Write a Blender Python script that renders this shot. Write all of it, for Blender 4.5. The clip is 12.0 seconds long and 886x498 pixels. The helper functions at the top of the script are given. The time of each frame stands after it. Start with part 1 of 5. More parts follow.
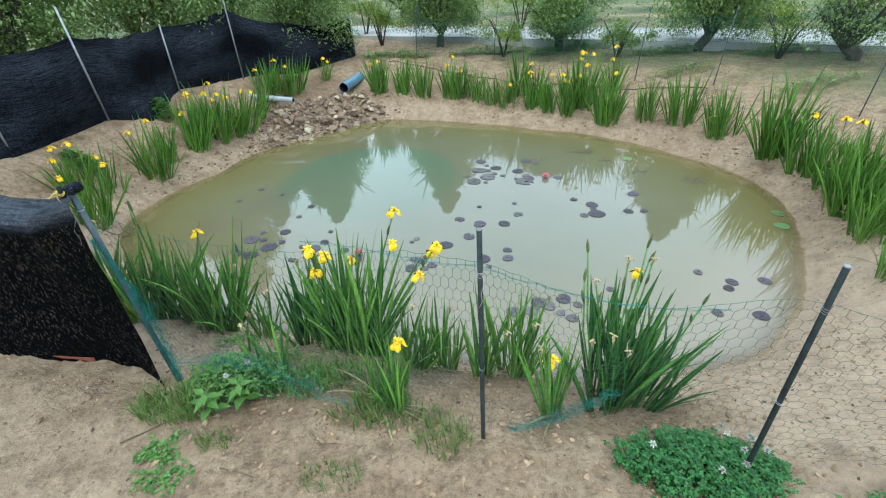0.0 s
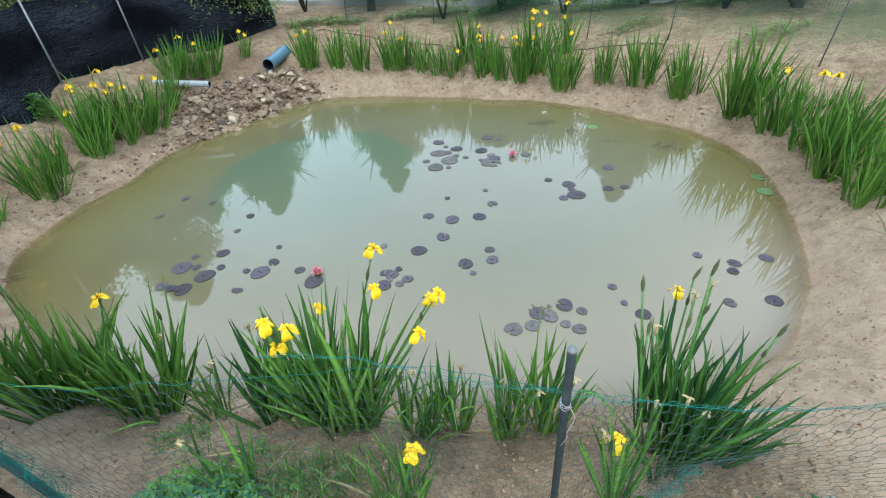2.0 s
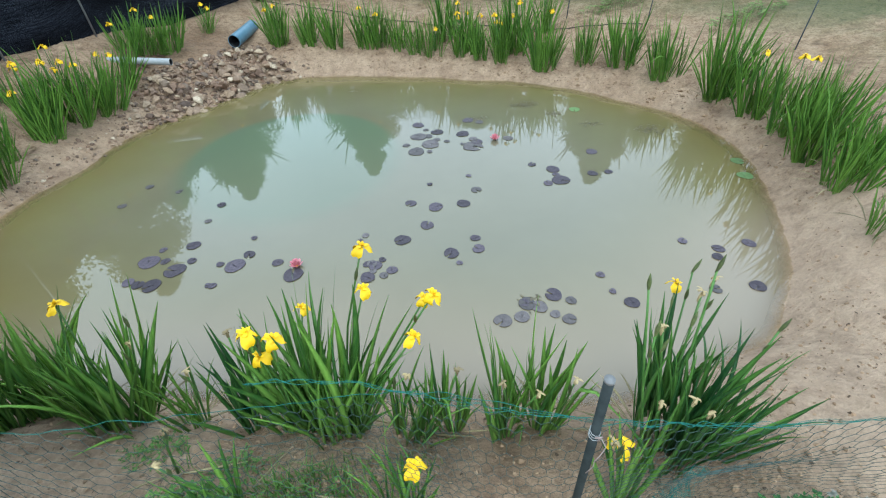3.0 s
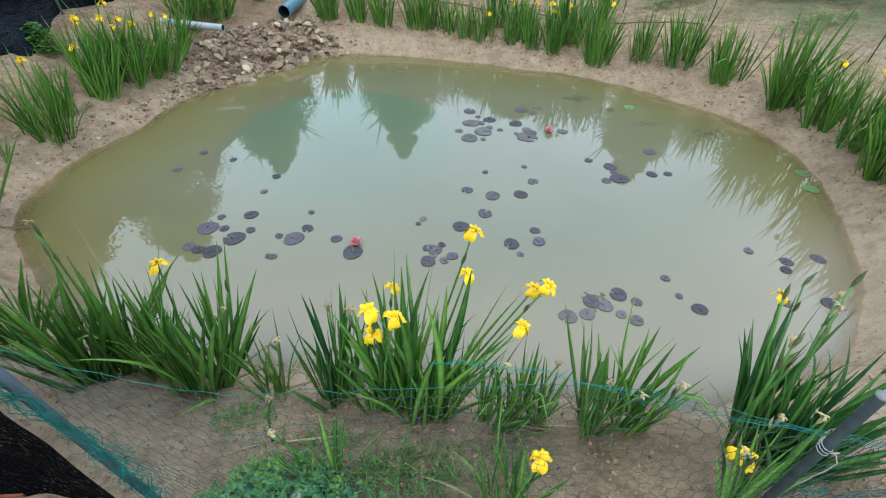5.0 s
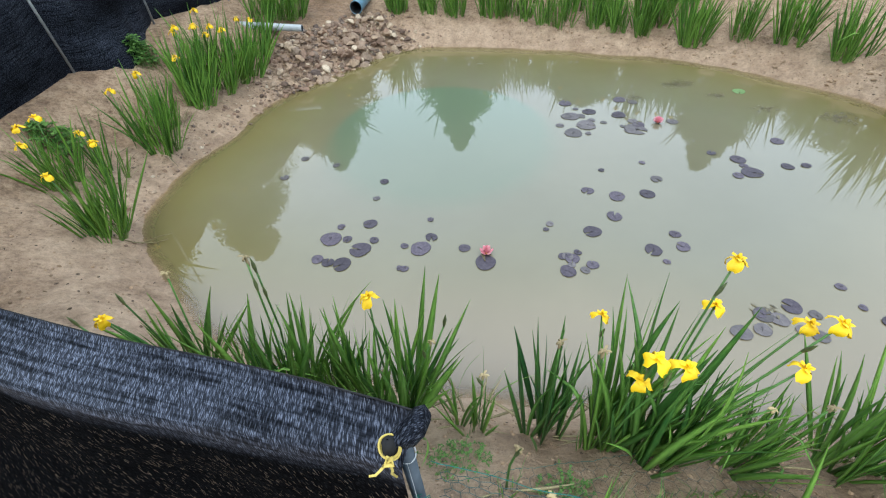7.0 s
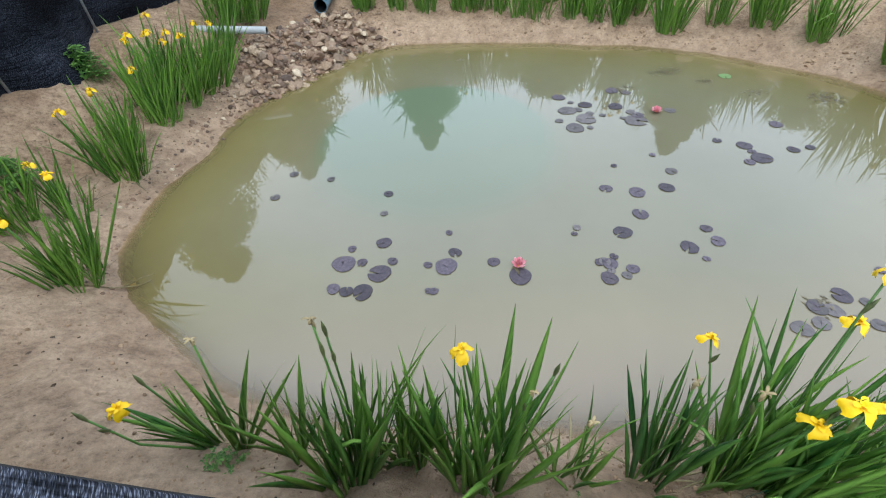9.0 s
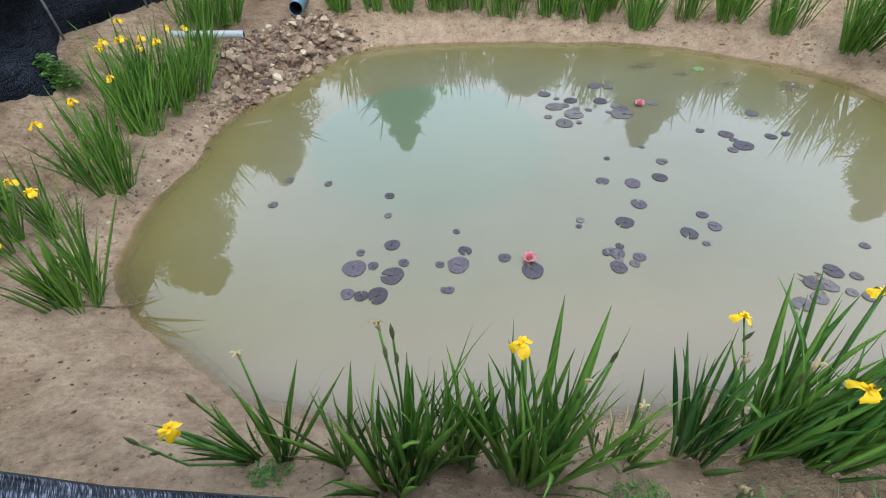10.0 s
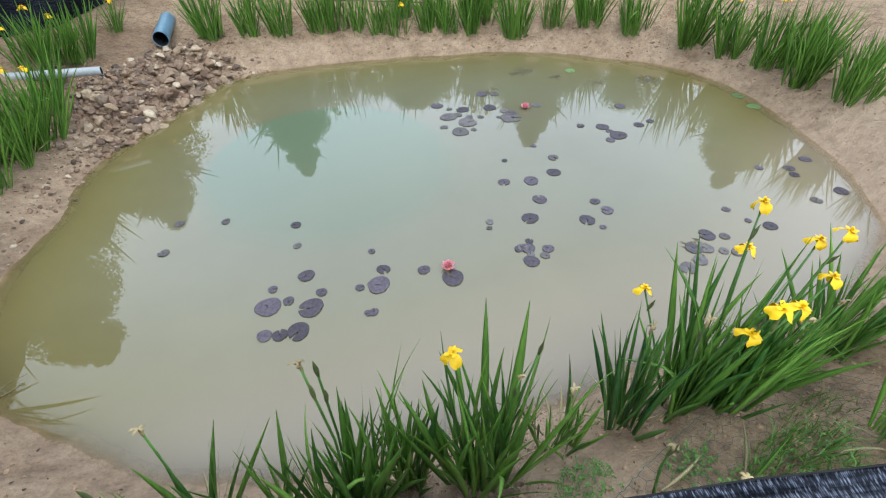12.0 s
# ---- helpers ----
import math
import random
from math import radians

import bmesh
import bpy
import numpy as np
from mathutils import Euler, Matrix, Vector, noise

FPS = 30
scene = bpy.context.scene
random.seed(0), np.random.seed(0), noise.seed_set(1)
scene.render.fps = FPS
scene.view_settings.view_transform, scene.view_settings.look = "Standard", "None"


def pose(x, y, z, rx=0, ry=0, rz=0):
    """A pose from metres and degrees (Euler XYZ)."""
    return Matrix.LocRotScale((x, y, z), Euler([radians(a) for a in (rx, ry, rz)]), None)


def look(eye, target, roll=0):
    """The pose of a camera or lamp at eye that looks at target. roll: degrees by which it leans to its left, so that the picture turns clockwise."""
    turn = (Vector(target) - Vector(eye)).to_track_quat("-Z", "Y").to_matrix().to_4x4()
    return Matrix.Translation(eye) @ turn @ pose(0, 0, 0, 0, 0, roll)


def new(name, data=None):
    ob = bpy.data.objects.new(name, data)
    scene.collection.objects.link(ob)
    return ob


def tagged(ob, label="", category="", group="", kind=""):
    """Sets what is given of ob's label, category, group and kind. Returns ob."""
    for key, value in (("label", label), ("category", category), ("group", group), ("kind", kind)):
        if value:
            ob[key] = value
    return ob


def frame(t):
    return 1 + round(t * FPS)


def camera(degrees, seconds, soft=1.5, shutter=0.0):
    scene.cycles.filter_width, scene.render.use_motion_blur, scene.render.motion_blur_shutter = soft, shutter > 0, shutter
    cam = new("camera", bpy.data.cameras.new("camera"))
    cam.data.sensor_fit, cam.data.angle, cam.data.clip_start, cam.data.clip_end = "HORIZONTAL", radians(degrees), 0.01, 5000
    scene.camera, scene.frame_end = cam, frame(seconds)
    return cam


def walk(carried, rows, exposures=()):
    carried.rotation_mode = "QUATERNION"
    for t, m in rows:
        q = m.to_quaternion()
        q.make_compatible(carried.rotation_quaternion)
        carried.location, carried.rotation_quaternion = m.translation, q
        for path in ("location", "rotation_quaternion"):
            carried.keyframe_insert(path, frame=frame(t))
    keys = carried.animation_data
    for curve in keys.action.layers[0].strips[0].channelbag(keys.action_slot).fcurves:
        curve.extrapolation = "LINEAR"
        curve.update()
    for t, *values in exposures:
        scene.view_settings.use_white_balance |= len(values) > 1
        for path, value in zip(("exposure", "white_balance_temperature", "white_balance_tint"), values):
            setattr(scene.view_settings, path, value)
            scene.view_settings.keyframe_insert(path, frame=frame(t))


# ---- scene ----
cam = camera(92.0, 12.0, soft=1.15)
PATH = [
    (0, (0.068, 0.081, 1.86), (0.027, 1.782, 0.809), -2.6),
    (0.5, (0.044, 0.216, 1.843), (0.045, 1.899, 0.762), -3.0),
    (1, (0.066, 0.404, 1.844), (0.117, 2.065, 0.732), -3.7),
    (1.5, (0.019, 0.516, 1.844), (0.114, 2.145, 0.687), -3.2),
    (2, (-0.095, 0.636, 1.848), (0.091, 2.236, 0.662), -4.2),
    (2.5, (-0.139, 0.705, 1.841), (0.124, 2.259, 0.61), -3.1),
    (2.7, (-0.136, 0.724, 1.842), (0.142, 2.265, 0.599), -3.0),
    (4.3, (-0.256, 0.824, 1.811), (0.044, 2.313, 0.509), -0.6),
    (4.5, (-0.325, 0.827, 1.811), (-0.021, 2.317, 0.512), 0.3),
    (5, (-0.471, 0.83, 1.817), (-0.233, 2.331, 0.517), 1.1),
    (5.5, (-0.585, 0.892, 1.809), (-0.405, 2.398, 0.505), 2.3),
    (6, (-0.745, 1.003, 1.816), (-0.633, 2.497, 0.491), 1.1),
    (6.5, (-0.897, 1.061, 1.826), (-0.821, 2.539, 0.482), -0.4),
    (7, (-1.09, 1.101, 1.842), (-1.0, 2.582, 0.501), -3.7),
    (7.2, (-1.132, 1.127, 1.814), (-1.055, 2.606, 0.469), -5.1),
    (8.8, (-1.386, 1.397, 1.798), (-1.156, 2.852, 0.445), -4.4),
    (9, (-1.441, 1.414, 1.796), (-1.177, 2.855, 0.434), -3.9),
    (9.5, (-1.596, 1.453, 1.809), (-1.271, 2.875, 0.441), -4.8),
    (10, (-1.667, 1.465, 1.807), (-1.277, 2.872, 0.44), -3.5),
    (10.5, (-1.695, 1.435, 1.796), (-1.211, 2.824, 0.441), -5.6),
    (11, (-1.729, 1.426, 1.794), (-1.124, 2.785, 0.457), -4.1),
    (11.5, (-1.69, 1.495, 1.795), (-0.98, 2.809, 0.465), -3.8),
    (12, (-1.648, 1.477, 1.798), (-0.897, 2.766, 0.466), -2.6),
]
LIGHTNESS = [(0.0, -0.05, 6050, -10), (2.5, -0.07, 6050, -6), (4.5, -0.19, 6050, -7), (5.5, -0.19, 6100, -6), (7.0, 0.0, 6350, -1), (9.0, -0.08, 6400, 1), (12.0, -0.08, 6400, 0)]
walk(cam, [(t, look(eye, target, roll)) for t, eye, target, roll in PATH], LIGHTNESS)

# ---- world and light: a bright, overcast midday ----
SUN_EL, SUN_AZ = radians(58), radians(200)
world = bpy.data.worlds.new("overcast_sky")
scene.world = world
world.use_nodes = True
wn = world.node_tree
wn.nodes.clear()
sky = wn.nodes.new("ShaderNodeTexSky")
sky.sky_type, sky.sun_disc = "NISHITA", False
sky.sun_elevation, sky.sun_rotation = SUN_EL, SUN_AZ
sky.dust_density, sky.air_density = 4.0, 1.0
tc = wn.nodes.new("ShaderNodeTexCoord")
cloud = wn.nodes.new("ShaderNodeTexNoise")
cloud.inputs["Scale"].default_value, cloud.inputs["Detail"].default_value = 2.2, 6
ramp = wn.nodes.new("ShaderNodeValToRGB")
ramp.color_ramp.elements[0].position, ramp.color_ramp.elements[0].color = 0.3, (16.5, 18.2, 23.0, 1)
ramp.color_ramp.elements[1].position, ramp.color_ramp.elements[1].color = 0.72, (21.2, 22.8, 27.4, 1)
mixc = wn.nodes.new("ShaderNodeMixRGB")
mixc.inputs["Fac"].default_value = 0.86
bg = wn.nodes.new("ShaderNodeBackground")
bg.inputs["Strength"].default_value = 0.115
wo = wn.nodes.new("ShaderNodeOutputWorld")
wn.links.new(tc.outputs["Generated"], cloud.inputs["Vector"])
wn.links.new(cloud.outputs["Fac"], ramp.inputs["Fac"])
wn.links.new(sky.outputs["Color"], mixc.inputs["Color1"])
wn.links.new(ramp.outputs["Color"], mixc.inputs["Color2"])
wn.links.new(mixc.outputs["Color"], bg.inputs["Color"])
wn.links.new(bg.outputs["Background"], wo.inputs["Surface"])
sun_data = bpy.data.lights.new("sun", "SUN")
sun_data.energy, sun_data.angle, sun_data.color = 1.0, radians(25), (1.0, 0.96, 0.9)
sun = new("sun", sun_data)
sun.matrix_world = look((0, 0, 30), (6 * math.sin(SUN_AZ) * -1, 6 * math.cos(SUN_AZ) * -1, 30 - 6 * math.tan(SUN_EL)))


# ---- materials ----
def nodes_of(name):
    m = bpy.data.materials.new(name)
    m.use_nodes = True
    nt = m.node_tree
    return m, nt, nt.nodes["Principled BSDF"]


def tex_noise(nt, scale, detail=5, rough=0.6, vec=None, stretch=None):
    n = nt.nodes.new("ShaderNodeTexNoise")
    n.inputs["Scale"].default_value, n.inputs["Detail"].default_value, n.inputs["Roughness"].default_value = scale, detail, rough
    c = nt.nodes.new("ShaderNodeTexCoord")
    src = vec or c.outputs["Object"]
    if stretch:
        mp = nt.nodes.new("ShaderNodeMapping")
        mp.inputs["Scale"].default_value = stretch
        nt.links.new(src, mp.inputs["Vector"])
        src = mp.outputs["Vector"]
    nt.links.new(src, n.inputs["Vector"])
    return n.outputs["Fac"]


def ramp_of(nt, fac, stops):
    r = nt.nodes.new("ShaderNodeValToRGB")
    els = r.color_ramp.elements
    while len(els) < len(stops):
        els.new(0.5)
    for e, (p, c) in zip(els, stops):
        e.position, e.color = p, (*c, 1) if len(c) == 3 else c
    nt.links.new(fac, r.inputs["Fac"])
    return r.outputs["Color"]


def mix_of(nt, fac, a, b, mode="MIX"):
    n = nt.nodes.new("ShaderNodeMixRGB")
    n.blend_type = mode
    for sock, v in ((n.inputs["Fac"], fac), (n.inputs["Color1"], a), (n.inputs["Color2"], b)):
        if isinstance(v, (int, float)):
            sock.default_value = v
        elif isinstance(v, tuple):
            sock.default_value = (*v, 1)
        else:
            nt.links.new(v, sock)
    return n.outputs["Color"]


def math_of(nt, op, a, b=0.0):
    n = nt.nodes.new("ShaderNodeMath")
    n.operation = op
    for sock, v in zip(n.inputs, (a, b)):
        if isinstance(v, (int, float)):
            sock.default_value = v
        else:
            nt.links.new(v, sock)
    return n.outputs["Value"]


def bump_of(nt, bsdf, fac, strength, distance):
    b = nt.nodes.new("ShaderNodeBump")
    b.inputs["Strength"].default_value, b.inputs["Distance"].default_value = strength, distance
    nt.links.new(fac, b.inputs["Height"])
    nt.links.new(b.outputs["Normal"], bsdf.inputs["Normal"])


def plain(name, c1, c2, scale, rough=0.6, metal=0.0, bump=0.2, dist=0.002, per="object", spread=0.35, stretch=None, specular=0.4):
    """A surface of two mingled colours, with a tint that varies from piece to piece."""
    m, nt, b = nodes_of(name)
    f = tex_noise(nt, scale, 6, 0.62, stretch=stretch)
    col = ramp_of(nt, f, ((0.3, c1), (0.7, c2)))
    if per:
        if per == "object":
            rnd = nt.nodes.new("ShaderNodeObjectInfo").outputs["Random"]
        else:
            rnd = nt.nodes.new("ShaderNodeNewGeometry").outputs["Random Per Island"]
        val = math_of(nt, "ADD", math_of(nt, "MULTIPLY", rnd, 2 * spread), 1 - spread)
        grey = nt.nodes.new("ShaderNodeCombineXYZ")
        for k in range(3):
            nt.links.new(val, grey.inputs[k])
        col = mix_of(nt, 1.0, col, grey.outputs["Vector"], "MULTIPLY")
    nt.links.new(col, b.inputs["Base Color"])
    b.inputs["Roughness"].default_value, b.inputs["Metallic"].default_value = rough, metal
    b.inputs["Specular IOR Level"].default_value = specular
    if bump:
        bump_of(nt, b, tex_noise(nt, scale * 4, 4), bump, dist)
    return m


def soil_material():
    m, nt, b = nodes_of("sandy_soil")
    big = tex_noise(nt, 0.9, 5, 0.6)
    mid = tex_noise(nt, 7.0, 6, 0.65)
    fine = tex_noise(nt, 42.0, 6, 0.75)
    grit = tex_noise(nt, 230.0, 3, 0.6)
    col = ramp_of(nt, mid, ((0.3, (0.235, 0.15, 0.09)), (0.5, (0.415, 0.286, 0.178)), (0.7, (0.555, 0.402, 0.262))))
    col = mix_of(nt, ramp_of(nt, big, ((0.4, (0, 0, 0)), (0.62, (0.75, 0.75, 0.75)))), col, mix_of(nt, 0.55, col, (0.54, 0.385, 0.258)))
    col = mix_of(nt, 0.8, col, ramp_of(nt, fine, ((0.34, (0.42, 0.4, 0.37)), (0.48, (0.92, 0.91, 0.9)), (0.66, (1.2, 1.2, 1.2)))), "MULTIPLY")
    col = mix_of(nt, 0.6, col, ramp_of(nt, grit, ((0.25, (0.6, 0.58, 0.56)), (0.7, (1.1, 1.1, 1.1)))), "MULTIPLY")
    # dark flakes of dead leaf and crust, and broad greyer patches
    flake = tex_noise(nt, 30.0, 5, 0.7, stretch=(1, 2.2, 1))
    col = mix_of(nt, ramp_of(nt, flake, ((0.25, (0.4, 0.4, 0.4)), (0.34, (0, 0, 0)))), col, (0.13, 0.085, 0.058))
    crumb = tex_noise(nt, 17.0, 6, 0.72)
    col = mix_of(nt, 0.75, col, ramp_of(nt, crumb, ((0.36, (0.58, 0.54, 0.5)), (0.5, (1.0, 1.0, 1.0)), (0.68, (1.1, 1.09, 1.08)))), "MULTIPLY")
    patch = tex_noise(nt, 2.3, 5, 0.62)
    col = mix_of(nt, ramp_of(nt, patch, ((0.48, (0.0, 0.0, 0.0)), (0.64, (0.8, 0.8, 0.8)))), col, mix_of(nt, 1.0, col, (0.74, 0.68, 0.62), "MULTIPLY"))
    # soil soaked by the pond, up to a hand's width over the water
    wet = nt.nodes.new("ShaderNodeAttribute")
    wet.attribute_name = "damp"
    wf = math_of(nt, "MULTIPLY", wet.outputs["Fac"], ramp_of(nt, mid, ((0.3, (0.5, 0.5, 0.5)), (0.7, (1, 1, 1)))))
    col = mix_of(nt, wf, col, mix_of(nt, 1.0, col, (0.66, 0.585, 0.525), "MULTIPLY"))
    # smooth pinkish clay that the pond has left along its edge, plus painted brightening under near irises
    clay_lift = nt.nodes.new("ShaderNodeAttribute")
    clay_lift.attribute_name = "clay_lift"
    cf = math_of(nt, "MULTIPLY", clay_lift.outputs["Fac"], ramp_of(nt, mid, ((0.25, (0.35, 0.35, 0.35)), (0.6, (1, 1, 1)))))
    col = mix_of(nt, cf, col, mix_of(nt, 0.5, (0.67, 0.49, 0.355), col))
    # thin weeds and moss far off the pond
    moss = nt.nodes.new("ShaderNodeAttribute")
    moss.attribute_name = "meadow"
    mf = math_of(nt, "MULTIPLY", moss.outputs["Fac"], ramp_of(nt, tex_noise(nt, 0.6, 5, 0.7), ((0.36, (0.1, 0.1, 0.1)), (0.52, (0.95, 0.95, 0.95)))))
    col = mix_of(nt, mf, col, ramp_of(nt, fine, ((0.3, (0.04, 0.07, 0.02)), (0.7, (0.13, 0.17, 0.055)))))
    nt.links.new(col, b.inputs["Base Color"])
    rf = math_of(nt, "SUBTRACT", 0.95, math_of(nt, "MULTIPLY", wf, 0.4))
    nt.links.new(rf, b.inputs["Roughness"])
    h = math_of(nt, "ADD", math_of(nt, "ADD", math_of(nt, "MULTIPLY", mid, 1.2), math_of(nt, "MULTIPLY", crumb, 0.9)), math_of(nt, "ADD", math_of(nt, "MULTIPLY", fine, 0.45), math_of(nt, "MULTIPLY", grit, 0.14)))
    bump_of(nt, b, h, 1.0, 0.04)
    return m


def water_material():
    """Silty water: clear only where it is a hand deep, with a mirror-like skin."""
    m, nt, b = nodes_of("silty_water")
    depth = nt.nodes.new("ShaderNodeAttribute")
    depth.attribute_name = "depth"
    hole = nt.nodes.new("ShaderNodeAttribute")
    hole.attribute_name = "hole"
    cl = tex_noise(nt, 0.8, 4, 0.6)
    silt = ramp_of(nt, cl, ((0.3, (0.158, 0.129, 0.05)), (0.7, (0.188, 0.156, 0.066))))
    deep = ramp_of(nt, depth.outputs["Fac"], ((0.07, (0, 0, 0)), (0.33, (1, 1, 1))))
    silt = mix_of(nt, deep, silt, ramp_of(nt, cl, ((0.3, (0.14, 0.13, 0.082)), (0.7, (0.163, 0.15, 0.097)))))
    # paler silt tone in the shallows along the near bank
    clay_lift = nt.nodes.new("ShaderNodeAttribute")
    clay_lift.attribute_name = "clay_lift"
    silt = mix_of(nt, clay_lift.outputs["Fac"], silt, (0.24, 0.19, 0.135))
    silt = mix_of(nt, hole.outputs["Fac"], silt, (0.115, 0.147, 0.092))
    nt.links.new(silt, b.inputs["Base Color"])
    b.inputs["Roughness"].default_value, b.inputs["IOR"].default_value = 0.012, 1.67
    bump_of(nt, b, tex_noise(nt, 1.6, 2, 0.4), 0.02, 0.02)
    clear = nt.nodes.new("ShaderNodeBsdfTransparent")
    clear.inputs["Color"].default_value = (0.95, 0.92, 0.84, 1)
    ms = nt.nodes.new("ShaderNodeMixShader")
    fac = math_of(nt, "SUBTRACT", 1.0, math_of(nt, "POWER", 2.718, math_of(nt, "MULTIPLY", depth.outputs["Fac"], -42.0)))
    nt.links.new(fac, ms.inputs["Fac"])
    nt.links.new(clear.outputs["BSDF"], ms.inputs[1])
    nt.links.new(b.outputs["BSDF"], ms.inputs[2])
    nt.links.new(ms.outputs["Shader"], nt.nodes["Material Output"].inputs["Surface"])
    return m


def leaf_material(name, dark, light, per, rough=0.36, glow=0.25):
    """Green leaf: streaked along its length, a little light passes through."""
    m, nt, b = nodes_of(name)
    f = tex_noise(nt, 14, 4, 0.6, stretch=(6, 6, 0.7))
    if per == "object":
        rnd = nt.nodes.new("ShaderNodeObjectInfo").outputs["Random"]
    else:
        rnd = nt.nodes.new("ShaderNodeNewGeometry").outputs["Random Per Island"]
    t = math_of(nt, "ADD", math_of(nt, "MULTIPLY", f, 0.55), math_of(nt, "MULTIPLY", rnd, 0.5))
    col = ramp_of(nt, t, ((0.22, dark), (0.8, light)))
    nt.links.new(col, b.inputs["Base Color"])
    b.inputs["Roughness"].default_value, b.inputs["Specular IOR Level"].default_value = rough, 0.35
    tr = nt.nodes.new("ShaderNodeBsdfTranslucent")
    nt.links.new(mix_of(nt, 0.5, col, (0.15, 0.3, 0.02)), tr.inputs["Color"])
    ms = nt.nodes.new("ShaderNodeMixShader")
    ms.inputs["Fac"].default_value = glow
    nt.links.new(b.outputs["BSDF"], ms.inputs[1])
    nt.links.new(tr.outputs["BSDF"], ms.inputs[2])
    nt.links.new(ms.outputs["Shader"], nt.nodes["Material Output"].inputs["Surface"])
    return m


def net_material():
    """Knitted black shade cloth: courses of short slanting threads with small gaps between them."""
    m, nt, b = nodes_of("shade_cloth")
    uv = nt.nodes.new("ShaderNodeUVMap")
    mp = nt.nodes.new("ShaderNodeMapping")
    mp.inputs["Scale"].default_value = (620, 105, 1)
    nt.links.new(uv.outputs["UV"], mp.inputs["Vector"])
    n = nt.nodes.new("ShaderNodeTexVoronoi")
    n.inputs["Scale"].default_value, n.inputs["Randomness"].default_value = 1.0, 0.75
    nt.links.new(mp.outputs["Vector"], n.inputs["Vector"])
    grey = nt.nodes.new("ShaderNodeSeparateColor")
    nt.links.new(n.outputs["Color"], grey.inputs["Color"])
    thread = math_of(nt, "MULTIPLY", grey.outputs["Red"], ramp_of(nt, n.outputs["Distance"], ((0.28, (1, 1, 1)), (0.66, (0.12, 0.12, 0.12)))))
    # black plastic threads: their shine; the band's lighter colour is painted below
    shine = ramp_of(nt, thread, ((0.08, (0.13, 0.13, 0.13)), (0.5, (0.34, 0.34, 0.34)), (0.95, (0.85, 0.85, 0.85))))
    patch = ramp_of(nt, tex_noise(nt, 3.5, 4), ((0.3, (0.55, 0.55, 0.55)), (0.72, (1.3, 1.3, 1.3))))
    # courses of the knit, running along the cloth
    mc = nt.nodes.new("ShaderNodeMapping")
    mc.inputs["Scale"].default_value = (5, 95, 1)
    nt.links.new(uv.outputs["UV"], mc.inputs["Vector"])
    knit = ramp_of(nt, tex_noise(nt, 1.0, 3, 0.6, vec=mc.outputs["Vector"]), ((0.38, (0.4, 0.4, 0.4)), (0.56, (1.35, 1.35, 1.35))))
    patch = math_of(nt, "MULTIPLY", patch, knit)
    # skylit top band painted into the colour; the far cloth carries pale dust smears
    toplight_dust = nt.nodes.new("ShaderNodeAttribute")
    toplight_dust.attribute_name = "toplight_dust"
    shine_gain = math_of(nt, "ADD", 0.05, math_of(nt, "MULTIPLY", toplight_dust.outputs["Fac"], 1.3))
    nt.links.new(math_of(nt, "MULTIPLY", math_of(nt, "MULTIPLY", shine, patch), shine_gain), b.inputs["Specular IOR Level"])
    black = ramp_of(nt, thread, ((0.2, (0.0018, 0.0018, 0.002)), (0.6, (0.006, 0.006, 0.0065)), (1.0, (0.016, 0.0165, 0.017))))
    # lit tone of the folded band, and the far cloth's dust
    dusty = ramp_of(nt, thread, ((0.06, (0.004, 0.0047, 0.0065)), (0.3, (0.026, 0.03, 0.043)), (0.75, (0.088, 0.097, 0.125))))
    nt.links.new(mix_of(nt, toplight_dust.outputs["Fac"], black, mix_of(nt, 1.0, dusty, knit, "MULTIPLY")), b.inputs["Base Color"])
    nt.links.new(math_of(nt, "SUBTRACT", 0.95, math_of(nt, "MULTIPLY", toplight_dust.outputs["Fac"], 0.45)), b.inputs["Roughness"])
    b.inputs["Specular Tint"].default_value = (0.7, 0.78, 1.0, 1)
    bump_of(nt, b, thread, 0.2, 0.001)
    tr = nt.nodes.new("ShaderNodeBsdfTransparent")
    ms = nt.nodes.new("ShaderNodeMixShader")
    gap = ramp_of(nt, grey.outputs["Green"], ((0.03, (0.42, 0.42, 0.42)), (0.05, (0.0, 0.0, 0.0))))
    nt.links.new(math_of(nt, "MULTIPLY", gap, ramp_of(nt, toplight_dust.outputs["Fac"], ((0.0, (1, 1, 1)), (0.1, (0, 0, 0))))), ms.inputs["Fac"])
    nt.links.new(b.outputs["BSDF"], ms.inputs[1])
    nt.links.new(tr.outputs["BSDF"], ms.inputs[2])
    nt.links.new(ms.outputs["Shader"], nt.nodes["Material Output"].inputs["Surface"])
    return m


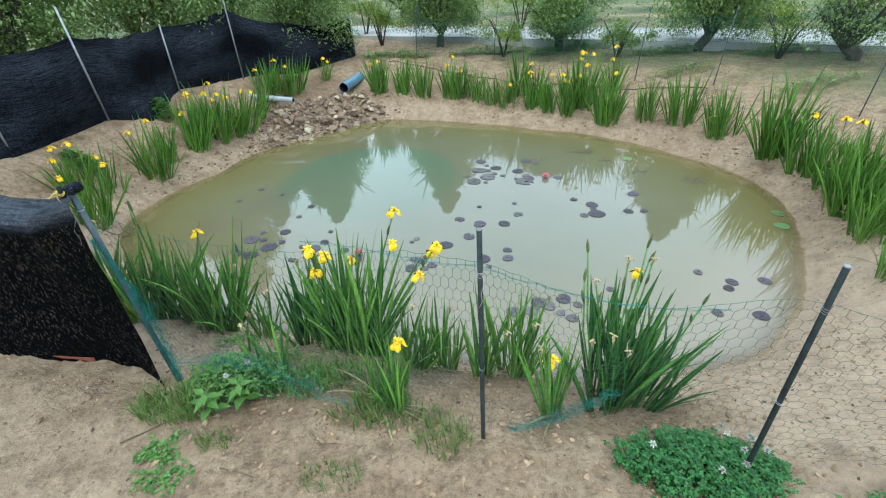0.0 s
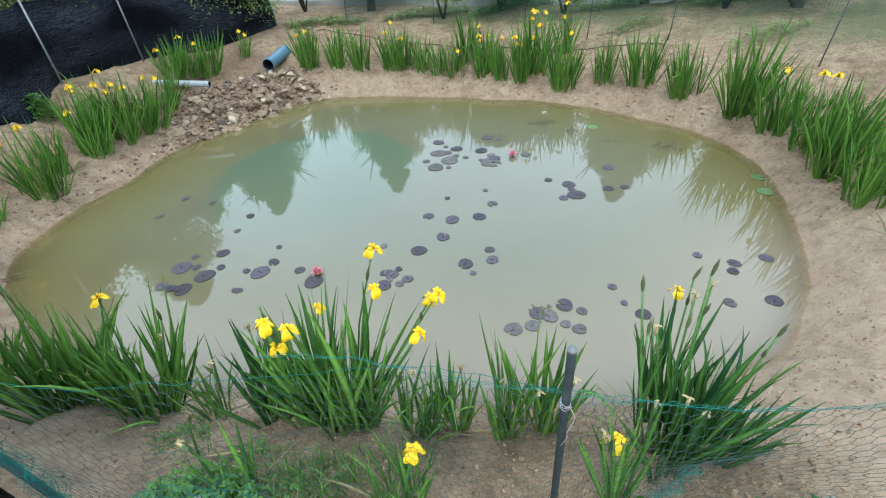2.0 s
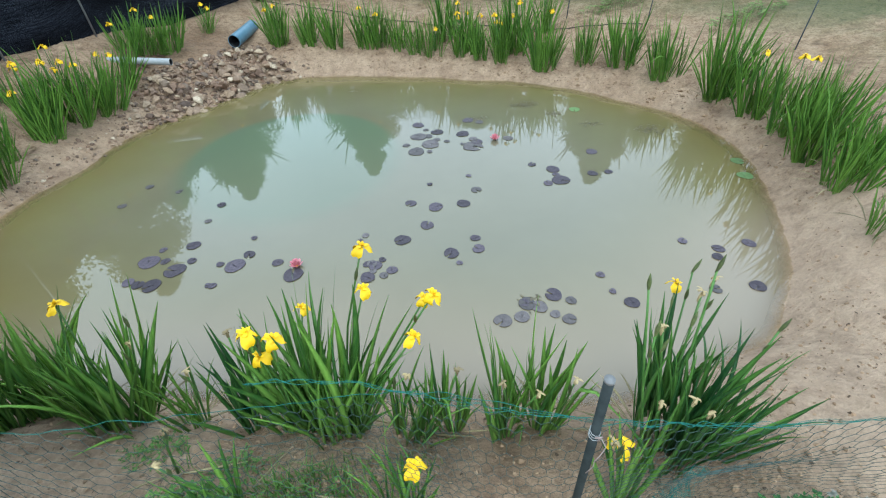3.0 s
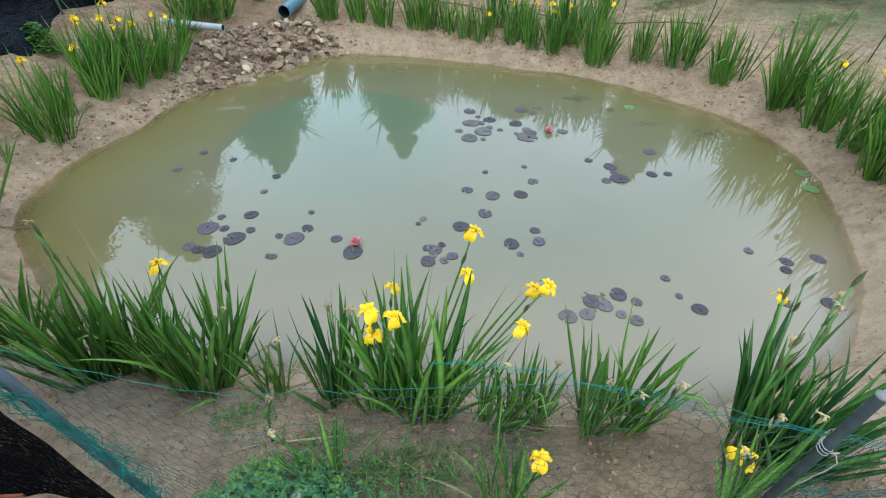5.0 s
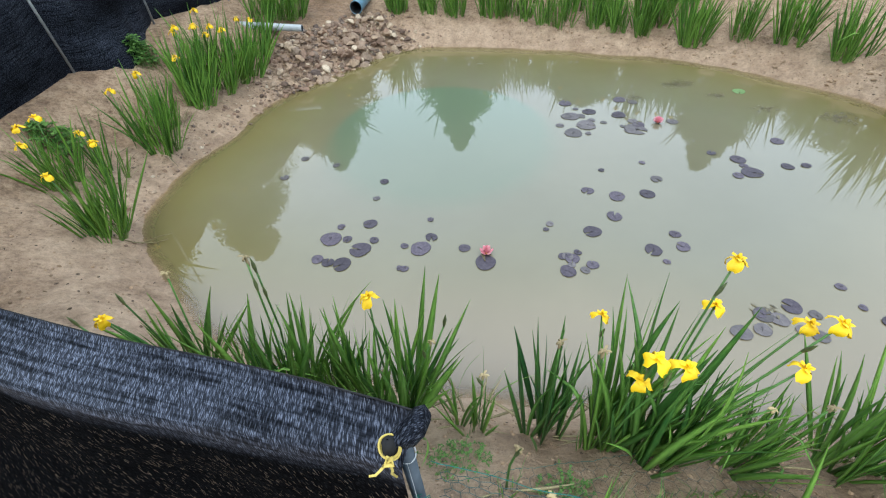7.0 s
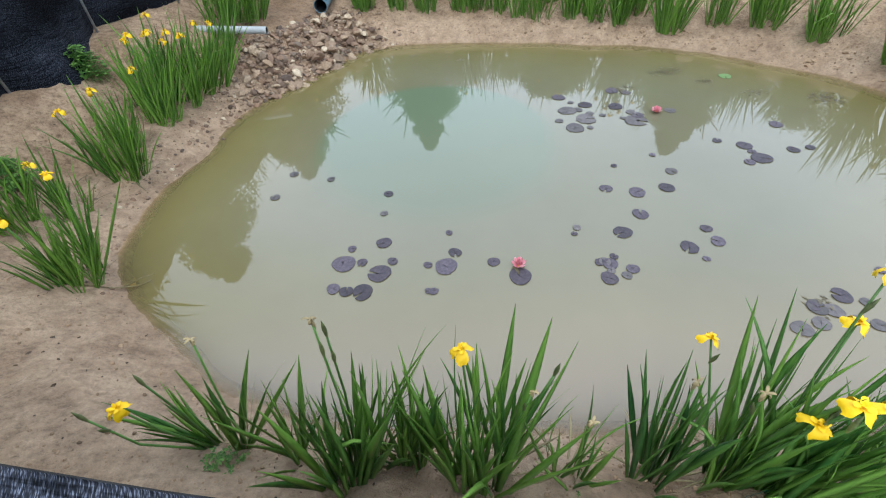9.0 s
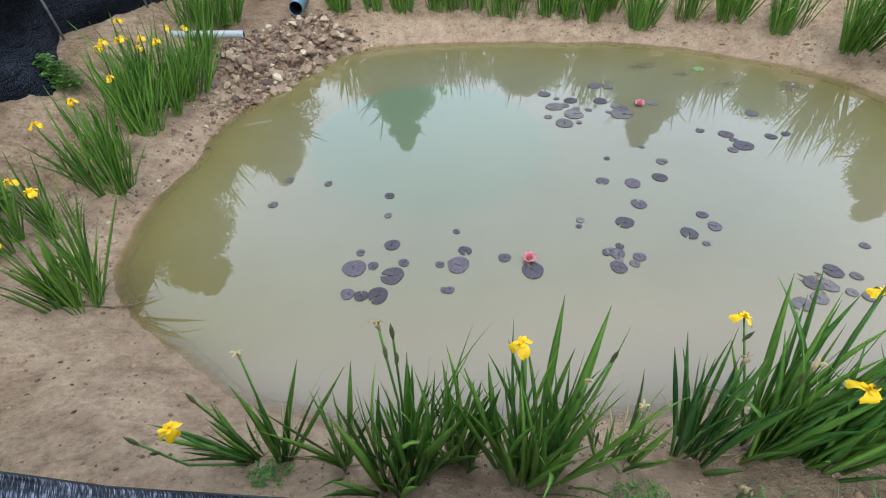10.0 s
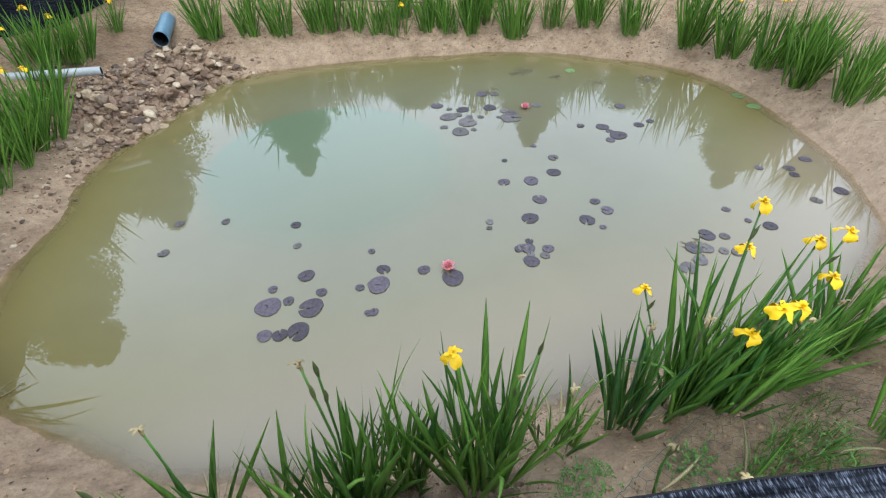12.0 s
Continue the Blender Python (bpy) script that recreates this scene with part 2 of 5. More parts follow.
def stone_material(name, per):
    """River stone: each one its own tint, from cream and pink tan to brown and grey."""
    m, nt, b = nodes_of(name)
    if per == "object":
        rnd = nt.nodes.new("ShaderNodeObjectInfo").outputs["Random"]
    else:
        rnd = nt.nodes.new("ShaderNodeNewGeometry").outputs["Random Per Island"]
    tint = ramp_of(nt, rnd, ((0.0, (0.1, 0.07, 0.055)), (0.2, (0.29, 0.182, 0.12)), (0.42, (0.17, 0.128, 0.1)), (0.6, (0.4, 0.285, 0.19)), (0.78, (0.27, 0.185, 0.13)), (0.92, (0.5, 0.385, 0.265)), (1.0, (0.62, 0.51, 0.38))))
    col = mix_of(nt, 1.0, tint, ramp_of(nt, tex_noise(nt, 3.0, 5, 0.65), ((0.3, (0.68, 0.66, 0.64)), (0.7, (1.12, 1.12, 1.12)))), "MULTIPLY")
    nt.links.new(col, b.inputs["Base Color"])
    b.inputs["Roughness"].default_value, b.inputs["Specular IOR Level"].default_value = 0.78, 0.35
    bump_of(nt, b, tex_noise(nt, 9.0, 5), 0.35, 0.05)
    return m


SOIL = soil_material()
WATER = water_material()
IRIS = leaf_material("iris_leaf", (0.046, 0.15, 0.036), (0.31, 0.54, 0.1), "object", glow=0.36)
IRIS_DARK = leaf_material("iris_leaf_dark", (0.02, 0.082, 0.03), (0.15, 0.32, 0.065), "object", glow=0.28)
IRIS_FAR = leaf_material("iris_leaf_bed", (0.045, 0.135, 0.024), (0.25, 0.45, 0.075), "island", glow=0.34)
WEED = leaf_material("weed_leaf", (0.035, 0.1, 0.02), (0.17, 0.31, 0.07), "island", 0.6)
CLOVER = leaf_material("clover_leaf", (0.014, 0.06, 0.018), (0.07, 0.21, 0.05), "island", 0.6)
GRASS = leaf_material("grass_blade", (0.06, 0.11, 0.025), (0.2, 0.28, 0.08), "island", 0.6)
CROWN = leaf_material("tree_leaf", (0.065, 0.11, 0.034), (0.29, 0.38, 0.13), "island", 0.6)
SHRUB = leaf_material("shrub_leaf", (0.08, 0.14, 0.022), (0.32, 0.38, 0.08), "island", 0.6)
STEM = plain("iris_stem", (0.05, 0.13, 0.025), (0.11, 0.22, 0.05), 20, 0.5)
PETAL = plain("yellow_petal", (0.74, 0.44, 0.004), (0.85, 0.57, 0.008), 30, 0.6, spread=0.15)
WILTED = plain("wilted_petal", (0.2, 0.145, 0.065), (0.46, 0.36, 0.19), 40, 0.8)
BUD = plain("iris_bud", (0.06, 0.07, 0.03), (0.15, 0.19, 0.06), 40, 0.55)
PAD = plain("lily_pad", (0.04, 0.032, 0.046), (0.1, 0.082, 0.098), 45, 0.5, spread=0.4, specular=0.3)
# sunken look: the water's murk is mixed into the pad's colour
PAD_DIM = plain("murk_toned_lily_pad", (0.065, 0.056, 0.06), (0.125, 0.108, 0.105), 30, 0.45, spread=0.3, specular=0.35)
PAD_GREEN = plain("lily_pad_green", (0.08, 0.15, 0.05), (0.13, 0.2, 0.08), 25, 0.4)
PINK = plain("pink_petal", (0.62, 0.14, 0.2), (0.7, 0.42, 0.44), 30, 0.5, spread=0.1)
STONE = stone_material("broken_stone", "object")
STONE_SMALL = stone_material("small_broken_stone", "island")
WATERWEED = plain("drowned_weed", (0.07, 0.055, 0.03), (0.14, 0.115, 0.06), 20, 0.4, per="island", bump=0, specular=0.5)
CLOD = plain("soil_clod", (0.2, 0.128, 0.078), (0.4, 0.275, 0.17), 30, 0.95, per="island", bump=0.4)
BLUE_PVC = plain("blue_grey_pipe", (0.06, 0.145, 0.21), (0.13, 0.24, 0.32), 9, 0.38, spread=0.0)
GREY_PVC = plain("grey_pipe", (0.29, 0.31, 0.32), (0.42, 0.44, 0.45), 12, 0.4, spread=0.0)
# near-black colour stands in for the shade inside the pipes
PIPE_SHADE = plain("pipe_inside_shade", (0.012, 0.014, 0.016), (0.03, 0.034, 0.036), 12, 0.7, spread=0.0)
CLOTH = net_material()
STEEL = plain("galvanised_pole", (0.22, 0.23, 0.24), (0.38, 0.39, 0.40), 25, 0.45, 0.6)
POST = plain("dark_green_post", (0.012, 0.016, 0.016), (0.032, 0.04, 0.04), 30, 0.6, 0.0, specular=0.2)
GREY_POLE = plain("blue_grey_pole", (0.032, 0.045, 0.058), (0.07, 0.09, 0.11), 20, 0.5, spread=0.0)
POST_TOP = plain("post_cap", (0.2, 0.2, 0.2), (0.3, 0.3, 0.29), 40, 0.6)
WIRE = plain("green_coated_wire", (0.008, 0.09, 0.072), (0.025, 0.165, 0.135), 20, 0.6, per=None, bump=0, specular=0.2)
WIRE_DULL = plain("weathered_wire", (0.025, 0.05, 0.045), (0.06, 0.095, 0.085), 12, 0.6, per=None, bump=0, specular=0.2)
TWINE_Y = plain("yellow_twine", (0.40, 0.30, 0.06), (0.5, 0.4, 0.12), 60, 0.8)
TWINE_W = plain("white_string", (0.26, 0.27, 0.27), (0.36, 0.37, 0.37), 60, 0.8)
TWINE_P = plain("pale_pink_string", (0.4, 0.3, 0.27), (0.56, 0.45, 0.41), 60, 0.8)
BRICK = plain("red_brick", (0.12, 0.035, 0.018), (0.2, 0.06, 0.032), 25, 0.85)
BARK = plain("dark_bark", (0.035, 0.028, 0.024), (0.09, 0.075, 0.062), 14, 0.9, bump=0.7, dist=0.01)
CONCRETE = plain("pale_concrete", (0.29, 0.28, 0.265), (0.4, 0.385, 0.365), 1.4, 0.85, spread=0.0)
HOSE = plain("black_hose", (0.012, 0.012, 0.013), (0.03, 0.03, 0.03), 20, 0.8, specular=0.1)
HOSE_OLD = plain("weathered_hose", (0.1, 0.08, 0.065), (0.2, 0.165, 0.135), 20, 0.8, specular=0.1)
BLOSSOM = plain("white_clover_head", (0.35, 0.34, 0.28), (0.5, 0.48, 0.42), 60, 0.8)
TWIG = plain("dry_twig", (0.06, 0.036, 0.022), (0.15, 0.1, 0.065), 40, 0.9)
DRY = plain("dry_straw", (0.18, 0.14, 0.07), (0.32, 0.27, 0.15), 40, 0.9)


# ---- ground shape ----
CX, CY = 0.0, 4.4
RAD = (3.19, 2.96, 2.81, 2.64, 2.5, 2.38, 2.39, 2.45, 2.6, 2.81, 3.0, 2.87, 2.81, 2.86, 2.88, 2.89,
       3.06, 3.16, 3.04, 2.91, 2.8, 2.63, 2.5, 2.46, 2.57, 2.74, 2.95, 3.12, 3.15, 3.18, 3.21, 3.26)


def shore_radius(a):
    u = (a % (2 * math.pi)) / (2 * math.pi) * 32
    i = int(u)
    f = u - i
    p0, p1, p2, p3 = (RAD[(i + k) % 32] for k in (-1, 0, 1, 2))
    r = p1 + 0.5 * f * (p2 - p0 + f * (2 * p0 - 5 * p1 + 4 * p2 - p3 + f * (3 * (p1 - p2) + p3 - p0)))
    # small nibbles in the edge of the bank
    c = Vector((math.cos(a), math.sin(a), 0.3))
    return r + 0.045 * noise.noise(c * 6.0) + 0.025 * noise.noise(c * 17.0)


def ease(a, b, x):
    t = min(1.0, max(0.0, (x - a) / (b - a)))
    return t * t * (3 - 2 * t)


def shore(x, y):
    """Metres from the water's edge, negative over the water."""
    return math.hypot(x - CX, y - CY) - shore_radius(math.atan2(y - CY, x - CX))


def height(x, y):
    d = shore(x, y)
    if d < 0:
        return -0.5 * (1 - math.exp(0.8 * d))
    far = ease(1.8, 4.2, y)
    k, top = 1.2 - 0.58 * far, 0.58 + 0.27 * far
    z = top * (1 - math.exp(-k * d / top))
    z += 0.18 * ease(0.5, 1.0, d) * ease(-2.4, -3.4, x) * ease(2.6, 3.6, y)
    return z


def relief(x, y):
    """Trodden clods and dents, flattening out at the water's edge."""
    d = shore(x, y)
    v = Vector((x, y, 0.0))
    w = min(1.0, 0.25 + abs(d) * 2.0)
    z = noise.noise(v * 1.3) * 0.05 * w + noise.noise(v * 4.1) * 0.022 * w
    z += noise.noise(v * 9.0) * 0.012 * w + noise.noise(v * 21.0) * 0.006
    # crumbled patches: clods stand up where the crust has been trodden to pieces
    loose = ease(-0.25, 0.3, noise.noise(v * 1.1 + Vector((7.0, 3.0, 0.0)))) * min(1.0, abs(d) * 5.0)
    z += (max(0.0, noise.noise(v * 12.0)) * 0.028 + max(0.0, noise.noise(v * 24.0 + Vector((3.0, 0.0, 5.0)))) * 0.022) * loose
    return z


def ground_z(x, y):
    return height(x, y) + relief(x, y)


# ---- mesh helpers ----
def mesh_object(name, bm, material, parent=None, label="", smooth=False):
    me = bpy.data.meshes.new(name)
    bm.to_mesh(me)
    bm.free()
    me.materials.append(material)
    if smooth:
        me.polygons.foreach_set("use_smooth", [True] * len(me.polygons))
    ob = new(name, me)
    if parent:
        ob.parent = parent
    if label:
        tagged(ob, label)
    return ob


def part(name, bm, material, parent, label="", smooth=False):
    return mesh_object(name, bm, material, parent, label, smooth)


def raw_mesh(name, verts, faces, material, smooth=False):
    me = bpy.data.meshes.new(name)
    me.from_pydata([tuple(v) for v in verts], [], faces)
    me.materials.append(material)
    if smooth:
        me.polygons.foreach_set("use_smooth", [True] * len(me.polygons))
    return me


def share(name, me, parent, m):
    ob = new(name, me)
    ob.parent = parent
    ob.matrix_basis = m
    return ob


def thing(name, x, y, z, label, category, group="", kind=""):
    ob = new(name)
    ob.location = (x, y, z)
    ob.empty_display_size = 0.1
    return tagged(ob, label, category, group, kind)


def tube_data(points, radius, sides=6, taper=1.0, cap=True):
    """Vertices and faces of a round bar along points."""
    pts = [Vector(p) for p in points]
    verts, faces = [], []
    up = Vector((0.12, 0.31, 0.94)).normalized()
    n = len(pts)
    for i, p in enumerate(pts):
        d = (pts[min(i + 1, n - 1)] - pts[max(i - 1, 0)]).normalized()
        a = d.cross(up)
        a = a.normalized() if a.length > 0.05 else d.cross(Vector((1, 0, 0))).normalized()
        b = d.cross(a)
        r = radius * (1 + (taper - 1) * i / max(1, n - 1))
        for k in range(sides):
            t = 2 * math.pi * k / sides
            verts.append(p + a * (r * math.cos(t)) + b * (r * math.sin(t)))
    for i in range(n - 1):
        for k in range(sides):
            k2 = (k + 1) % sides
            faces.append((i * sides + k, i * sides + k2, (i + 1) * sides + k2, (i + 1) * sides + k))
    if cap:
        faces.append(tuple(range(sides))[::-1])
        faces.append(tuple(range((n - 1) * sides, n * sides)))
    return verts, faces


class Pile:
    """Gathers many small shapes into one mesh."""

    def __init__(self):
        self.v, self.f = [], []

    def add(self, verts, faces):
        o = len(self.v)
        self.v.extend(verts)
        self.f.extend(tuple(i + o for i in f) for f in faces)

    def mesh(self, name, material, smooth=False):
        return raw_mesh(name, self.v, self.f, material, smooth)


def pile_part(name, pile, material, parent, label="", smooth=False):
    ob = new(name, pile.mesh(name, material, smooth))
    ob.parent = parent
    if label:
        tagged(ob, label)
    return ob


def tube_part(name, points, radius, material, parent, label="", sides=8, taper=1.0):
    p = Pile()
    p.add(*tube_data(points, radius, sides, taper))
    return pile_part(name, p, material, parent, label, True)


# ---- ground and water ----
def axis(lo, hi, step, reach):
    a = list(np.arange(lo, hi + 1e-6, step))
    s, left, right = step, [], []
    x = lo
    while x > -reach:
        s *= 1.28
        x -= s
        left.append(x)
    s, x = step, hi
    while x < reach:
        s *= 1.28
        x += s
        right.append(x)
    return left[::-1] + a + right


def build_ground():
    xs, ys = axis(-3.7, 3.7, 0.025, 900), axis(0.6, 7.9, 0.025, 900)
    nx, ny = len(xs), len(ys)
    verts, damp, meadow, clay_lift = [], [], [], []
    for y in ys:
        for x in xs:
            r = math.hypot(x, y - 4)
            z = ground_z(x, y) if r < 30 else 0.85
            verts.append((x, y, z))
            d = shore(x, y)
            trodden = ease(-0.95, -0.7, x) * ease(0.95, 0.6, x) * ease(1.0, 1.25, y) * ease(2.2, 1.9, y) * (0.3 + 0.3 * ease(1.75, 1.45, y) + 0.45 * noise.noise(Vector((x * 2.6, y * 2.6, 4.0))))
            damp.append(max(trodden, (1.0 - ease(0.0, 0.1, d)) * (0.5 if d > -0.05 else 0.25), ease(1.3, 0.5, math.hypot(x + 2.1, y - 7.2))))
            # near bank coloured paler to offset the deep shade under the irises
            clay_lift.append(max(ease(0.75, 0.2, d) * (0.6 + 0.35 * ease(2.7, 2.1, y)), 1.25 * ease(1.9, 0.6, d) * ease(0.9, 1.5, x) * ease(3.3, 2.5, y), (0.5 * ease(1.45, 1.75, y) + 0.4 * ease(-0.7, -0.95, x)) * ease(2.3, 1.9, y) * ease(0.9, 0.4, x)) * (1 - trodden) if d > -0.4 else 0.0)
            meadow.append(max(ease(5.0, 9.0, d), 0.75 * ease(0.9, 2.6, d) * ease(0.0, 2.0, x)) if y > 2 else ease(6, 12, d))
    faces = [(j * nx + i, j * nx + i + 1, (j + 1) * nx + i + 1, (j + 1) * nx + i) for j in range(ny - 1) for i in range(nx - 1)]
    me = raw_mesh("ground", verts, faces, SOIL, True)
    me.attributes.new("damp", "FLOAT", "POINT").data.foreach_set("value", damp)
    me.attributes.new("meadow", "FLOAT", "POINT").data.foreach_set("value", meadow)
    me.attributes.new("clay_lift", "FLOAT", "POINT").data.foreach_set("value", clay_lift)
    tagged(new("ground", me), "bare sandy soil banks sloping to the pond", "ground", kind="structure")


def build_water():
    verts, faces, depth, hole, clay_lift = [(CX, CY, 0)], [], [], [], []
    rings, seg = 44, 240
    for i in range(1, rings + 1):
        for k in range(seg):
            a = 2 * math.pi * k / seg
            r = (shore_radius(a) + 0.12) * (i / rings) ** 0.8
            verts.append((CX + r * math.cos(a), CY + r * math.sin(a), 0))
    for k in range(seg):
        faces.append((0, 1 + k, 1 + (k + 1) % seg))
    for i in range(rings - 1):
        for k in range(seg):
            a, b = 1 + i * seg + k, 1 + i * seg + (k + 1) % seg
            faces.append((a, a + seg, b + seg, b))
    for x, y, z in verts:
        depth.append(max(0.0, -height(x, y)))
        far = ease(3.9, 5.4, y)
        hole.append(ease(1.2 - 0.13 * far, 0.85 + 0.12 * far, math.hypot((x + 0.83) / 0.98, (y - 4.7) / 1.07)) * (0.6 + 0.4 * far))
        clay_lift.append(ease(3.3, 2.5, y) * ease(0.34, 0.04, -height(x, y)) * 0.85)
    me = raw_mesh("pond_water", verts, faces, WATER, True)
    me.attributes.new("depth", "FLOAT", "POINT").data.foreach_set("value", depth)
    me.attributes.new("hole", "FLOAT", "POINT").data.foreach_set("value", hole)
    me.attributes.new("clay_lift", "FLOAT", "POINT").data.foreach_set("value", clay_lift)
    tagged(new("pond_water", me), "still silty olive-grey pond water mirroring the sky", "water", kind="structure")


build_ground()
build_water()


# ---- irises ----
def blade_mesh(name, sweep, droop, width, material, kink=0.0):
    """A sword-shaped leaf one unit long with a midrib: sweep curves it in its own plane, droop across it, kink breaks it over near the tip."""
    n = 10
    verts, faces = [], []
    p, sw, dr = Vector((0, 0, 0)), 0.0, 0.0
    for i in range(n + 1):
        t = i / n
        w = width * (0.62 + 0.38 * math.sin(min(1.0, t / 0.5) * math.pi / 2)) * (1 - max(0.0, (t - 0.5) / 0.5) ** 1.7)
        w = max(w, 0.0008)
        k = 0.1 * w + 0.0012 * (1 - t)
        side = Vector((0, math.cos(sw), -math.sin(sw)))
        face = Vector((math.cos(dr), 0, -math.sin(dr)))
        verts += [p - side * w, p + face * k, p + side * w, p - face * (k * 0.6)]
        sw += sweep / n
        dr += droop / n * (0.4 + 1.2 * t) + (kink / 2 if i in (6, 7) else 0.0)
        p = p + Vector((math.sin(dr), math.sin(sw) * math.cos(dr), math.cos(sw) * math.cos(dr))) / n
    for i in range(n):
        a, b = 4 * i, 4 * i + 4
        for k in range(4):
            k2 = (k + 1) % 4
            faces.append((a + k, a + k2, b + k2, b + k))
    return raw_mesh(name, verts, faces, material, True)


rng = random.Random(11)
SHAPES = ((0.05, 0.06, 0.0205, 0.0), (0.1, 0.1, 0.018, 0.0), (0.2, 0.16, 0.0165, 0.0), (0.02, 0.03, 0.023, 0.0), (0.28, 0.3, 0.017, 0.0), (0.2, 0.9, 0.016, 0.0), (0.1, 0.3, 0.018, 1.7), (0.18, -0.15, 0.021, 0.0))
BLADES = [blade_mesh("iris_leaf", b, d, w, IRIS, k) for b, d, w, k in SHAPES]
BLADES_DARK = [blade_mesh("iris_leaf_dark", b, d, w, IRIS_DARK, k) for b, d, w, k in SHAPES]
BLADES_FAR = [blade_mesh("iris_leaf_bed", b, d, w * 0.76, IRIS_FAR, k) for b, d, w, k in SHAPES]


def fan_leaves(rng, n, spread, tall, lean, droopy, facing=0.8):
    """Poses of the leaves of one clump: flat fans of sword leaves, the outer leaves of each tilted outwards and shorter."""
    out = []
    fans = max(2, round(n / 5))
    for f in range(fans):
        a, r = rng.uniform(0, 2 * math.pi), spread * math.sqrt(rng.random())
        px, py = r * math.cos(a), r * math.sin(a)
        turn = math.pi / 2 + rng.gauss(0, facing)
        fx, fy = lean[0] + 1.35 * px + rng.gauss(0, 0.05), lean[1] + 1.35 * py + rng.gauss(0, 0.05)
        per = max(2, round(n / fans) + rng.choice((-1, 0, 0, 1)))
        size = rng.uniform(0.72, 1.05)
        for k in range(per):
            side = (k / (per - 1) - 0.5) * 2
            tilt = side * rng.uniform(0.06, 0.29) + rng.gauss(0, 0.05)
            h = tall * size * (1.0 - 0.34 * abs(side) * rng.random()) * rng.uniform(0.66, 1.0)
            kind = rng.choice((0, 0, 1, 1, 2, 3, 7, 7, 4)) if rng.random() > droopy else rng.choice((4, 5, 5, 6))
            q = Matrix.Rotation(turn + rng.gauss(0, 0.22), 4, "Z") @ Matrix.Rotation(-tilt, 4, "X") @ Matrix.Rotation((math.pi if side < 0 else 0.0) + rng.gauss(0, 0.3), 4, "Z")
            m = Matrix.Identity(4)
            axis_v = Vector((-fy, fx, 0))
            if axis_v.length > 1e-4:
                m = Matrix.Rotation(min(1.1, axis_v.length), 4, axis_v.normalized())
            foot = Matrix.Translation((px - 0.016 * side * math.sin(turn), py + 0.016 * side * math.cos(turn), -0.015))
            out.append((kind, foot @ m @ q @ Matrix.Diagonal((h, h, h, 1))))
    return out


def petal_grid(pile, length, width, arch, tip, m, ruffle=0.0):
    """One petal: rises, then arches over and hangs, with a wavy rim."""
    n, verts, faces = 6, [], []
    ang, x, z = arch, 0.0, 0.0
    for i in range(n + 1):
        t = i / n
        w = width * math.sin(math.pi * (0.1 + 0.78 * t ** 1.2)) ** 0.8
        for s in (-1, -0.45, 0.0, 0.45, 1):
            wave = ruffle * length * math.sin(7.0 * t + 2.2 * s + 9.0 * width / length) * s * s
            verts.append(m @ Vector((x - wave * math.sin(ang), s * w, z - 0.22 * w * s * s + wave * math.cos(ang))))
        ang -= tip / n
        x += math.cos(ang) * length / n
        z += math.sin(ang) * length / n
    for i in range(n):
        for k in range(4):
            a = i * 5 + k
            faces.append((a, a + 1, a + 6, a + 5))
    pile.add(verts, faces)


def flower_mesh(size, seed):
    r = random.Random(seed)
    p = Pile()
    for k in range(3):
        base = Matrix.Rotation(2.094 * k + r.gauss(0, 0.15), 4, "Z")
        petal_grid(p, size * r.uniform(1.1, 1.35), size * r.uniform(0.44, 0.56), 0.55, 2.2 + r.gauss(0, 0.4), base, 0.11)
        petal_grid(p, size * 0.5, size * 0.15, 1.35, 0.7 + r.gauss(0, 0.2), base @ Matrix.Rotation(1.05, 4, "Z"), 0.06)
        petal_grid(p, size * 0.6, size * 0.19, 0.85, 1.0, base @ Matrix.Translation((0, 0, size * 0.08)), 0.08)
    return p.mesh("flower", PETAL, True)


def spindle(points, radii, sides=6):
    verts, faces = [], []
    for p, r in zip(points, radii):
        for k in range(sides):
            t = 2 * math.pi * k / sides
            verts.append((p[0] + r * math.cos(t), p[1] + r * math.sin(t), p[2]))
    for i in range(len(points) - 1):
        for k in range(sides):
            k2 = (k + 1) % sides
            faces.append((i * sides + k, i * sides + k2, (i + 1) * sides + k2, (i + 1) * sides + k))
    return verts, faces


def bud_mesh():
    p = Pile()
    p.add(*spindle([(0, 0, z) for z in (-0.01, 0.01, 0.025, 0.04, 0.058)], (0.003, 0.0058, 0.0068, 0.0045, 0.0008)))
    return p.mesh("bud", BUD, True)


def wilted_mesh(seed):
    r = random.Random(seed)
    p = Pile()
    for k in range(5):
        petal_grid(p, 0.024, 0.004, 0.9, r.uniform(1.0, 4), Matrix.Rotation(r.uniform(0, 6.28), 4, "Z") @ Matrix.Translation((0, 0, 0.01)))
    p.add(*spindle([(0, 0, z) for z in (-0.03, -0.015, 0.002, 0.01)], (0.003, 0.0055, 0.0045, 0.001)))
    return p.mesh("wilted_flower", WILTED, True)


FLOWERS = [flower_mesh(0.039, k) for k in range(4)]
FLOWERS_FAR = [flower_mesh(0.043, 9 + k) for k in range(2)]
BUDS = bud_mesh()
WILTS = [wilted_mesh(k) for k in range(3)]


